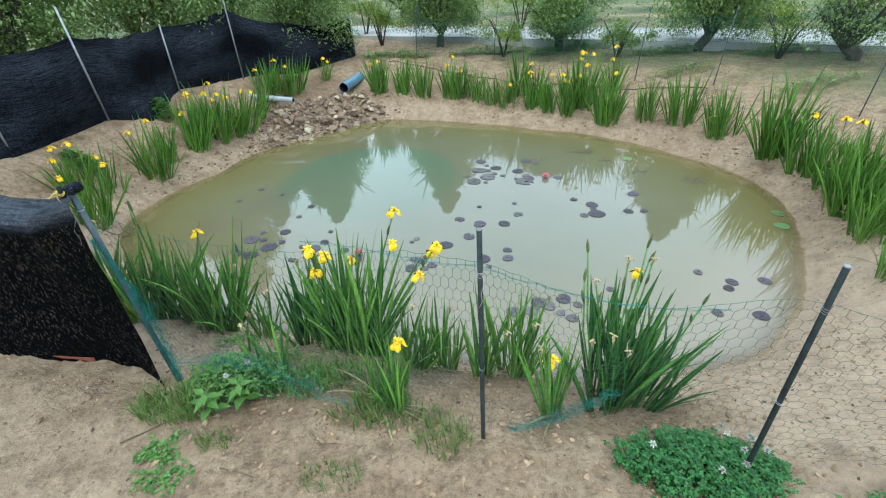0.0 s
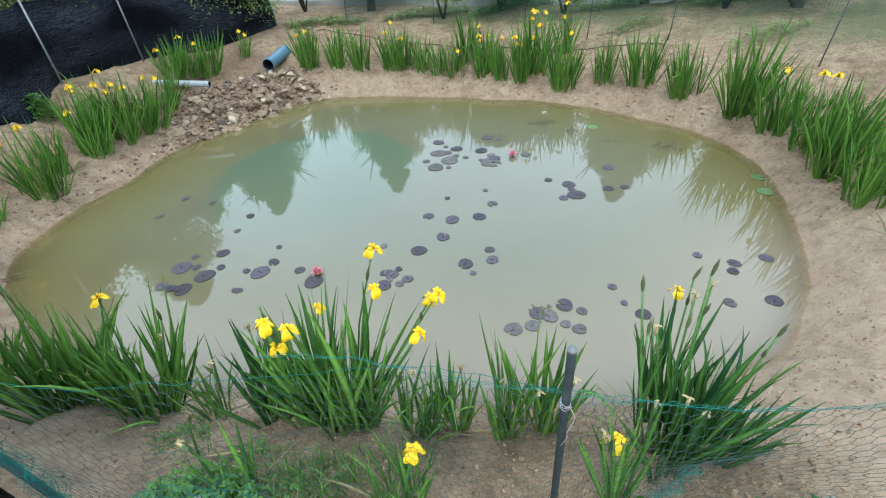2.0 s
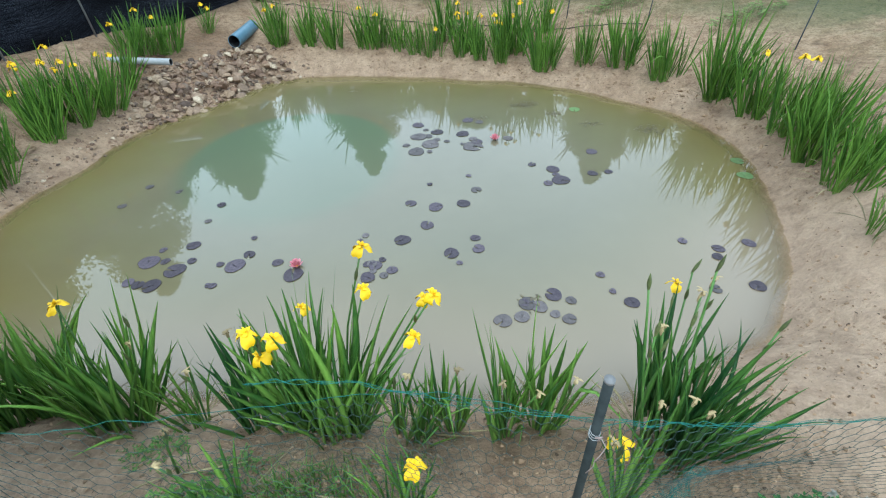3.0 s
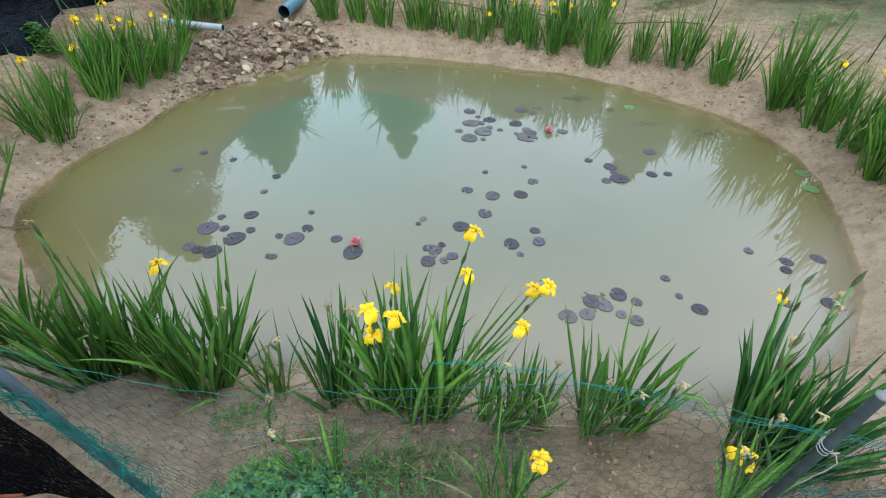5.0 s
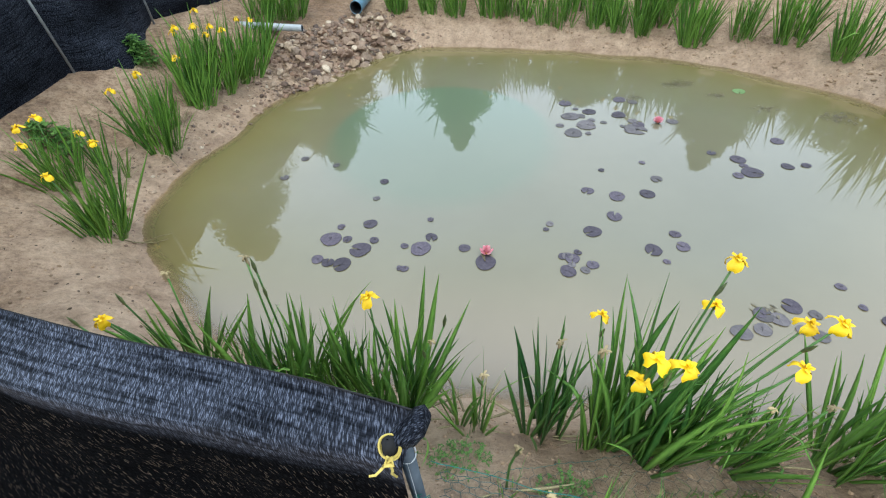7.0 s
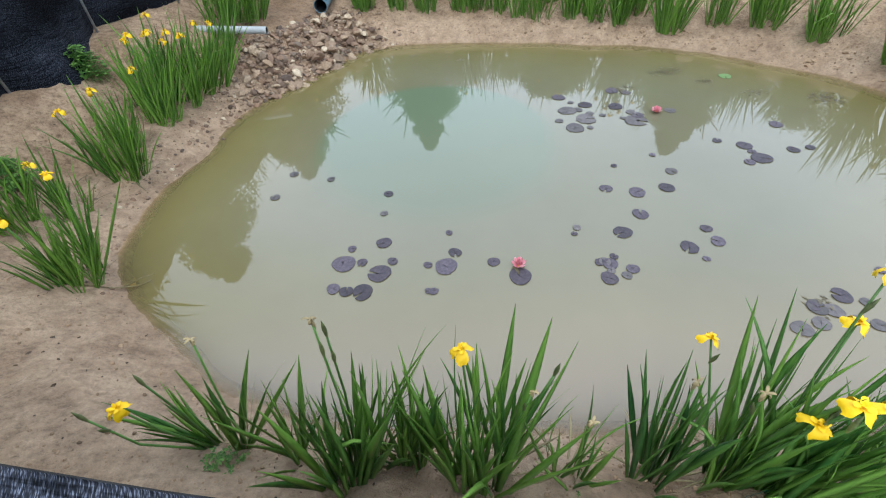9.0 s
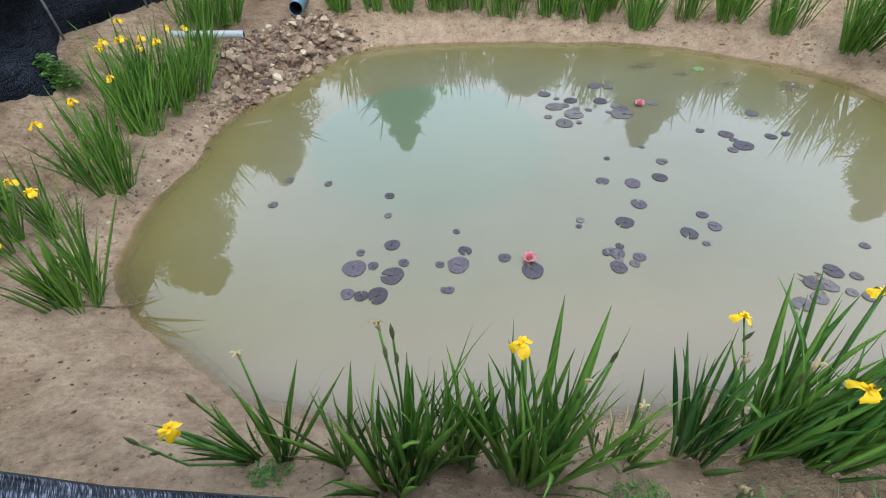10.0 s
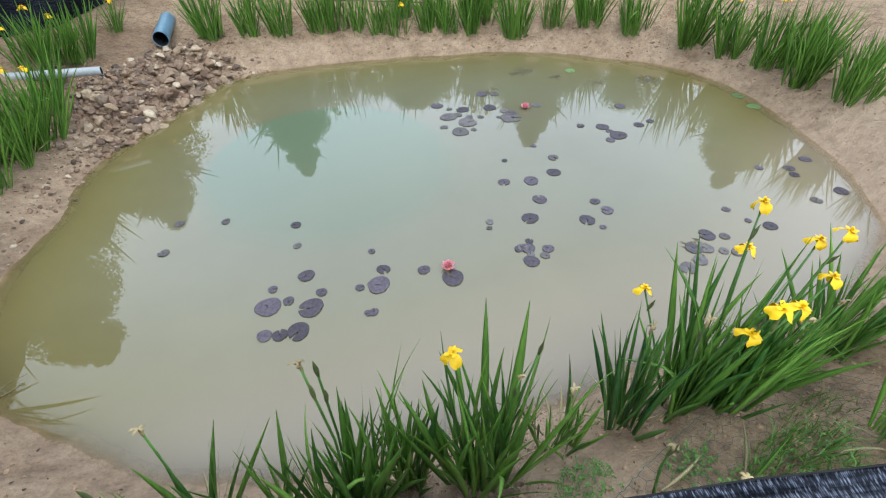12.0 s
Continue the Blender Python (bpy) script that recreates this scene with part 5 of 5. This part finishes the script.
def grass_tuft(name, label, cx, cy, rx, ry, n, tall, material, seed, width=0.0022):
    r = random.Random(seed)
    c = thing(name, cx, cy, ground_z(cx, cy), label, "grass", kind="stuff")
    home = Vector(c.location)
    p = Pile()
    for k in range(n):
        a, q = r.uniform(0, 6.28), math.sqrt(r.random())
        x, y = cx + rx * q * math.cos(a), cy + ry * q * math.sin(a)
        g = ground_z(x, y)
        h = tall * r.uniform(0.4, 1.0)
        lx, ly = r.gauss(0, 0.35) * h, r.gauss(0, 0.35) * h
        b = r.uniform(0, 6.28)
        wx, wy = width * math.cos(b), width * math.sin(b)
        v = []
        for t, w in ((0, 1), (0.5, 0.8), (1, 0.1)):
            px, py, pz = x + lx * t * t - home.x, y + ly * t * t - home.y, g + h * t * (1 - 0.15 * t) - home.z
            v += [Vector((px - wx * w, py - wy * w, pz)), Vector((px + wx * w, py + wy * w, pz))]
        p.add(v, [(0, 1, 3, 2), (2, 3, 5, 4)])
    pile_part("blades", p, material, c)


weed_patch("clover_patch", "dense green clover with small white flower heads", 0.86, 0.9, 0.26, 0.13, 1500, 0.1, 0.016, CLOVER, 1, 10)
weed_patch("clover_patch", "low green clover at the foot of the netting", 1.4, 0.7, 0.22, 0.1, 260, 0.06, 0.015, CLOVER, 2, 2)
weed_patch("weed_patch", "tangled green weeds under the netting", -0.86, 1.34, 0.2, 0.13, 520, 0.15, 0.018, WEED, 3, 2)
weed_patch("weed_patch", "tangled green weeds and grass under the netting", -0.6, 1.34, 0.2, 0.12, 90, 0.08, 0.012, WEED, 4)
grass_tuft("grass_tuft", "soft green grass among the weeds", -0.56, 1.36, 0.24, 0.12, 420, 0.14, WEED, 5)
grass_tuft("grass_tuft", "soft green grass at the corner of the fence", -1.02, 1.18, 0.16, 0.1, 420, 0.14, GRASS, 6)
weed_patch("weed_patch", "flat dusty weeds on trodden soil", -0.98, 0.98, 0.08, 0.05, 60, 0.015, 0.018, WEED, 7)
weed_patch("weed_patch", "flat dusty weeds on trodden soil", -0.9, 0.88, 0.09, 0.04, 60, 0.015, 0.016, WEED, 8)
grass_tuft("grass_tuft", "sparse grass on trodden soil", -0.8, 1.02, 0.07, 0.05, 90, 0.06, GRASS, 9)
grass_tuft("grass_tuft", "sparse green grass beside the post", 0.02, 1.0, 0.1, 0.08, 110, 0.14, GRASS, 10)
grass_tuft("grass_tuft", "soft grass round a young iris", -0.22, 1.2, 0.12, 0.07, 150, 0.18, WEED, 19)
grass_tuft("grass_tuft", "sparse grass and weeds on the bank", -0.2, 1.12, 0.22, 0.08, 260, 0.1, GRASS, 11)
grass_tuft("grass_tuft", "sparse grass on trodden soil", -0.35, 0.86, 0.12, 0.06, 90, 0.06, GRASS, 12)
grass_tuft("grass_tuft", "thin grass on the bank below the cloth", -0.35, 1.42, 0.3, 0.08, 150, 0.08, GRASS, 13)
weed_patch("weed_patch", "small green weeds at the foot of the irises", -1.05, 1.7, 0.11, 0.06, 110, 0.03, 0.01, WEED, 14)
weed_patch("weed_patch", "small green weeds at the foot of the irises", -0.74, 1.56, 0.09, 0.05, 80, 0.03, 0.01, WEED, 15)
weed_patch("weed_patch", "small green weeds below the cloth fence", -2.14, 2.18, 0.07, 0.04, 50, 0.04, 0.016, WEED, 16)
weed_patch("weed_patch", "bushy green weed below the far cloth", -3.62, 5.7, 0.14, 0.12, 160, 0.2, 0.05, WEED, 17)
weed_patch("weed_patch", "bushy green weed below the far cloth", -3.75, 4.35, 0.14, 0.12, 120, 0.12, 0.05, WEED, 18)


for k, (wx, wy, wr, wn) in enumerate(((-0.9, 9.3, 0.7, 260), (0.9, 9.05, 0.8, 300), (2.4, 8.75, 0.8, 300), (3.9, 8.0, 0.7, 260), (5.4, 7.2, 0.8, 260), (3.6, 6.9, 0.5, 70), (4.6, 5.6, 0.5, 70))):
    weed_patch("weed_patch", "low dark green weeds along the track", wx, wy, wr, 0.16, wn, 0.14, 0.05, CROWN, 40 + k)


def drowned_weed(x, y, rx, ry, n, seed):
    """Limp brown weed lying just on the water's skin."""
    r = random.Random(seed)
    c = thing("water_weed", x, y, 0.0, "limp brown water weed lying on the pond", "water weed", kind="stuff")
    p = Pile()
    for k in range(n):
        a, q = r.uniform(0, 6.28), r.random() ** 0.8
        leaflet(p, rx * q * math.cos(a), ry * q * math.sin(a), r.uniform(0.001, 0.004), r.uniform(0.02, 0.055), r.gauss(0, 0.05), r.uniform(0, 6.28), 0.05, 0.3)
    pile_part("leaves", p, WATERWEED, c)


for k, (wx, wy, rx, ry, wn) in enumerate(((1.73, 5.31, 0.17, 0.1, 110), (2.68, 4.3, 0.16, 0.12, 90), (1.95, 4.97, 0.1, 0.06, 40), (1.1, 5.06, 0.11, 0.08, 45), (-0.17, 6.4, 0.08, 0.06, 18), (0.66, 2.37, 0.09, 0.07, 30), (2.2, 4.6, 0.12, 0.07, 30))):
    drowned_weed(wx, wy, rx, ry, wn, 300 + k)


def broad_weed(x, y, seed):
    r = random.Random(seed)
    z = ground_z(x, y)
    c = thing("broadleaf_weed", x, y, z, "young light green weed with pointed broad leaves", "weed")
    tube_part("stem", ((0, 0, -0.01), (0.005, 0.0, 0.06), (0.0, 0.01, 0.12)), 0.003, STEM, c)
    for k in range(11):
        p = Pile()
        a = k * 2.4
        h = 0.03 + 0.009 * k
        leaflet(p, 0, 0, h, 0.085 - 0.003 * k, r.uniform(-0.45, 0.35), a, 0.3, 0.5)
        pile_part("leaf", p, WEED, c)


broad_weed(-0.78, 1.22, 3)
broad_weed(-0.87, 1.15, 4)


def twig(pts, r, label="dry brown twig lying on the soil", material=TWIG):
    c = thing("twig", *pts[0], label, "twig", "twigs")
    tube_part("stick", [Vector(q) - Vector(pts[0]) for q in pts], r, material, c, "", 5, 0.5)


def on_soil(*xy):
    return [(x, y, ground_z(x, y) + 0.006) for x, y in xy]


twig(on_soil((-0.72, 0.9), (-0.66, 0.89), (-0.6, 0.87)), 0.003)
twig(on_soil((-0.45, 1.03), (-0.41, 0.99), (-0.35, 0.99)), 0.003)
twig(on_soil((-1.12, 1.0), (-1.06, 1.06), (-1.0, 1.12)), 0.003)
REED = "broken straw-coloured reed lying across the waterline"
twig([(-3.15, 3.48, ground_z(-3.15, 3.48) + 0.006), (-3.02, 3.48, ground_z(-3.02, 3.48) + 0.012), (-2.9, 3.49, 0.012), (-2.82, 3.51, 0.02)], 0.005, REED, DRY)
twig([(-2.98, 3.48, 0.025), (-2.88, 3.53, 0.035), (-2.8, 3.54, 0.04)], 0.004, REED, DRY)


# ---- beyond the pond: hose, stakes, green net, road ----
hose_c = thing("garden_hose", -1.64, 9.4, ground_z(-1.64, 9.4), "thin weathered brown irrigation hose lying on the soil", "hose")
hl = [along(((-1.64, 9.4), (-0.3, 8.5), (1.06, 7.65), (2.1, 7.0), (3.0, 6.55), (3.6, 6.15)), k / 40) for k in range(41)]
tube_part("tube", [(q[0] + 1.64, q[1] - 9.4, ground_z(q[0], q[1]) + 0.008 - hose_c.location.z) for q in hl], 0.006, HOSE_OLD, hose_c, "", 6)

STAKES = ((-0.5, 9.3), (0.95, 8.6), (2.3, 7.9), (2.9, 6.9), (3.72, 6.25), (4.35, 4.6))
for sx, sy in STAKES:
    g = ground_z(sx, sy)
    sc = thing("stake", sx, sy, g, "thin grey-green stake holding the garden net", "stake", "net stakes")
    tube_part("stick", ((0, 0, -0.1), (0.02, 0.0, 0.45), (0.06, 0.02, 0.95)), 0.007, GREY_POLE, sc, "", 6, 0.7)


def garden_net():
    home = Vector((STAKES[0][0], STAKES[0][1], ground_z(*STAKES[0])))
    c = thing("garden_net", *home, "sagging blue-green plastic garden net between stakes", "net")
    line = [Vector((x, y, 0)) for x, y in ((-0.5, 9.3), (0.95, 8.6), (2.3, 8.0), (3.6, 7.2), (5.0, 6.3), (6.6, 5.2))]
    n = 60

    def at(u, v):
        q = along(line, u)
        sag = 0.12 * abs(math.sin(u * 5 * math.pi))
        return Vector((q.x, q.y, ground_z(q.x, q.y) + 0.02 + (0.7 - sag) * v)) - home

    for span in range(5):
        p = Pile()
        us = [(span + k / n) / 5 for k in range(n + 1)]
        for u in us:
            p.add(*tube_data((at(u, 0), at(u, 1)), 0.001, 3, cap=False))
        for j in range(24):
            p.add(*tube_data([at(u, j / 24) for u in us], 0.001, 3, cap=False))
        pile_part("net_panel", p, WIRE, c)
        tube_part("top_cord", [at(u, 1) for u in us], 0.002, WIRE, c, "", 5)


garden_net()


def build_road():
    a, b = Vector((-13.0, 17.5)), Vector((16.0, 0.3))
    way = (b - a).normalized()
    side = Vector((-way.y, way.x))
    verts, faces = [], []
    n = 60
    for k in range(n + 1):
        p = a.lerp(b, k / n)
        for s, dz in ((0.55, -0.1), (0.57, 0.05), (2.9, 0.05), (2.92, -0.1)):
            q = p + side * (s + 0.12 * noise.noise(Vector((k * 0.4, s, 0))))
            verts.append((q.x, q.y, 0.84 + dz))
    for k in range(n):
        for j in range(3):
            i = k * 4 + j
            faces.append((i, i + 4, i + 5, i + 1))
    tagged(new("road", raw_mesh("road", verts, faces, CONCRETE)), "pale concrete farm track beyond the pond", "road", kind="structure")


build_road()


# ---- trees and shrubs ----
def crown_leaves(p, r, shape, n, size):
    for k in range(n):
        x, y, z = shape(r)
        a, b = r.uniform(0, 6.28), r.gauss(0.1, 0.6)
        s = size * r.uniform(0.6, 1.2)
        leaflet(p, x, y, z, s, b, a, 0.3, 0.45)


def tree(x, y, tall, radius, seed, bole=0.3, material=CROWN, leaves=24000, size=0.068, z=None, label="", limbs=7, trunk_r=0.1, taper=0.85):
    r = random.Random(seed)
    z = ground_z(x, y) if z is None else z
    c = thing("tree", x, y, z, label or "low-branched tree with a dark trunk and pointed green crown", "tree", "trees beyond the pond")
    t = Pile()
    lean = (r.gauss(0, 0.05), r.gauss(0, 0.05))
    top = Vector((lean[0], lean[1], bole))
    t.add(*tube_data([(0, 0, -0.15), (0.01, 0, bole * 0.3), (lean[0] * 0.6, lean[1] * 0.6, bole * 0.7), top], trunk_r * 1.15, 9, 0.85))
    for k in range(limbs):
        a = 6.283 * k / limbs + r.gauss(0, 0.25)
        reach = radius * r.uniform(0.35, 0.75) if k else 0.05
        h = bole + (tall - bole) * r.uniform(0.45, 0.75) if k else tall * 0.95
        mid = top + Vector((math.cos(a) * reach * 0.55, math.sin(a) * reach * 0.55, (h - bole) * 0.4))
        end = Vector((math.cos(a) * reach, math.sin(a) * reach, h))
        t.add(*tube_data([top - Vector((0, 0, 0.05)), top.lerp(mid, 0.5) + Vector((0, 0, -0.03)), mid, mid.lerp(end, 0.6), end], trunk_r * 0.6, 6, 0.15))
        for j in range(3):
            b = a + r.gauss(0, 0.7)
            s = mid.lerp(end, r.uniform(0.0, 0.7))
            e = s + Vector((math.cos(b) * radius * 0.35, math.sin(b) * radius * 0.35, r.uniform(0.1, 0.35)))
            t.add(*tube_data([s, s.lerp(e, 0.5), e], trunk_r * 0.22, 5, 0.3))
    pile_part("trunk", t, BARK, c, "dark forked trunk", True)
    lumps = []
    for k in range(34):
        q = (k + 0.5) / 34
        h = bole + 0.12 + (tall - bole - 0.2) * q
        ring = radius * (1 - q) ** taper * (0.75 if q < 0.12 else 1.0)
        a = k * 2.4 + r.gauss(0, 0.3)
        d = ring * r.uniform(0.45, 0.82)
        lumps.append((d * math.cos(a) + lean[0], d * math.sin(a) + lean[1], h, max(0.14, ring * 0.55)))

    def shape(r):
        lx, ly, lz, lr = r.choice(lumps)
        v = Vector((r.gauss(0, 1), r.gauss(0, 1), r.gauss(0, 0.8)))
        v = v.normalized() * lr * r.random() ** 0.5
        return lx + v.x, ly + v.y, min(tall, lz + v.z * 0.8)

    p = Pile()
    crown_leaves(p, r, shape, leaves, size)
    pile_part("crown", p, material, c, "dense uneven green crown")
    return c


tree(-0.04, 9.95, 2.4, 1.0, 21, bole=0.26, leaves=36000, size=0.06, trunk_r=0.075, limbs=9)
tree(-2.63, 9.15, 2.15, 1.15, 22, bole=0.2, trunk_r=0.075, leaves=36000, size=0.06)
tree(4.3, 7.95, 2.15, 1.0, 23, bole=0.26, leaves=36000, size=0.06, trunk_r=0.075, limbs=9)
tree(2.17, 8.8, 0.95, 0.68, 24, bole=0.22, leaves=20000, trunk_r=0.07, limbs=9, taper=0.35, size=0.05, label="low round-crowned tree with a dark forked trunk")
tree(5.6, 6.4, 1.05, 0.75, 25, bole=0.16, limbs=10, trunk_r=0.08, leaves=7000, taper=0.35, size=0.05, label="low sparse tree with a thick dark forked trunk")
tree(6.9, 4.9, 2.5, 1.1, 26)
tree(-4.15, 7.65, 2.85, 1.1, 27, taper=0.7)
tree(-5.4, 6.0, 2.7, 1.25, 28)
tree(-5.6, 4.2, 2.6, 1.2, 29)
tree(-5.9, 2.3, 2.7, 1.2, 30)
tree(-4.6, 10.4, 2.6, 1.2, 31)
for k, (tx, ty, th, tr) in enumerate(((-6.3, 7.8, 3.0, 1.5), (-6.6, 5.2, 3.0, 1.5), (-6.0, 9.6, 3.0, 1.4), (-3.7, 12.2, 2.9, 1.4), (-5.6, 12.4, 3.0, 1.5), (-7.4, 6.6, 3.2, 1.6), (-7.2, 3.6, 3.0, 1.5))):
    tree(tx, ty, th, tr, 140 + k, leaves=4500, size=0.12, label="bushy green tree behind the cloth fence", taper=0.55)
for k, (tx, ty, th, tr) in enumerate(((-7.5, 9.0, 3.2, 1.5), (-7.2, 13.0, 3.2, 1.5), (-3.6, 15.8, 1.3, 1.2), (0.4, 15.6, 1.2, 1.2), (3.9, 13.6, 1.2, 1.2), (7.6, 12.0, 1.2, 1.2), (10.5, 9.5, 1.2, 1.2), (-1.5, 18.5, 1.5, 1.5), (3.2, 17.6, 1.5, 1.5), (7.6, 16.2, 1.5, 1.5), (12.5, 12.6, 1.4, 1.4), (-6.5, 19.5, 3.0, 1.8))):
    tree(tx, ty, th, tr, 50 + k, leaves=2600, size=0.14, label="bushy green tree beyond the farm track", taper=0.55)


def shrub(x, y, tall, radius, seed, material=SHRUB, n=3200):
    r = random.Random(seed)
    z = ground_z(x, y)
    c = thing("shrub", x, y, z, "loose light green shrub beside the track", "shrub", "shrubs beyond the pond")
    for k in range(6):
        a = r.uniform(0, 6.28)
        tube_part("stem", [(0, 0, -0.05), (math.cos(a) * radius * 0.3, math.sin(a) * radius * 0.3, tall * 0.5), (math.cos(a) * radius * 0.7, math.sin(a) * radius * 0.7, tall * 0.9)], 0.02, BARK, c, "", 5, 0.3)
    lumps = [(r.gauss(0, radius * 0.45), r.gauss(0, radius * 0.45), tall * r.uniform(0.4, 0.85), radius * r.uniform(0.25, 0.45)) for k in range(10)]

    def shape(r):
        lx, ly, lz, lr = r.choice(lumps)
        v = Vector((r.gauss(0, 0.5), r.gauss(0, 0.5), r.gauss(0, 0.4))) * lr
        return lx + v.x, ly + v.y, max(0.1, lz + v.z)

    p = Pile()
    crown_leaves(p, r, shape, n, 0.045)
    pile_part("leaves", p, material, c)


for k, (sx, sy, sh, sr) in enumerate(((-1.32, 10.5, 0.95, 0.5), (1.16, 8.8, 0.7, 0.42), (2.98, 8.0, 0.6, 0.42), (4.98, 6.95, 0.7, 0.5), (-1.9, 12.0, 0.9, 0.5), (1.9, 11.6, 1.2, 0.7))):
    shrub(sx, sy, sh, sr, 80 + k)
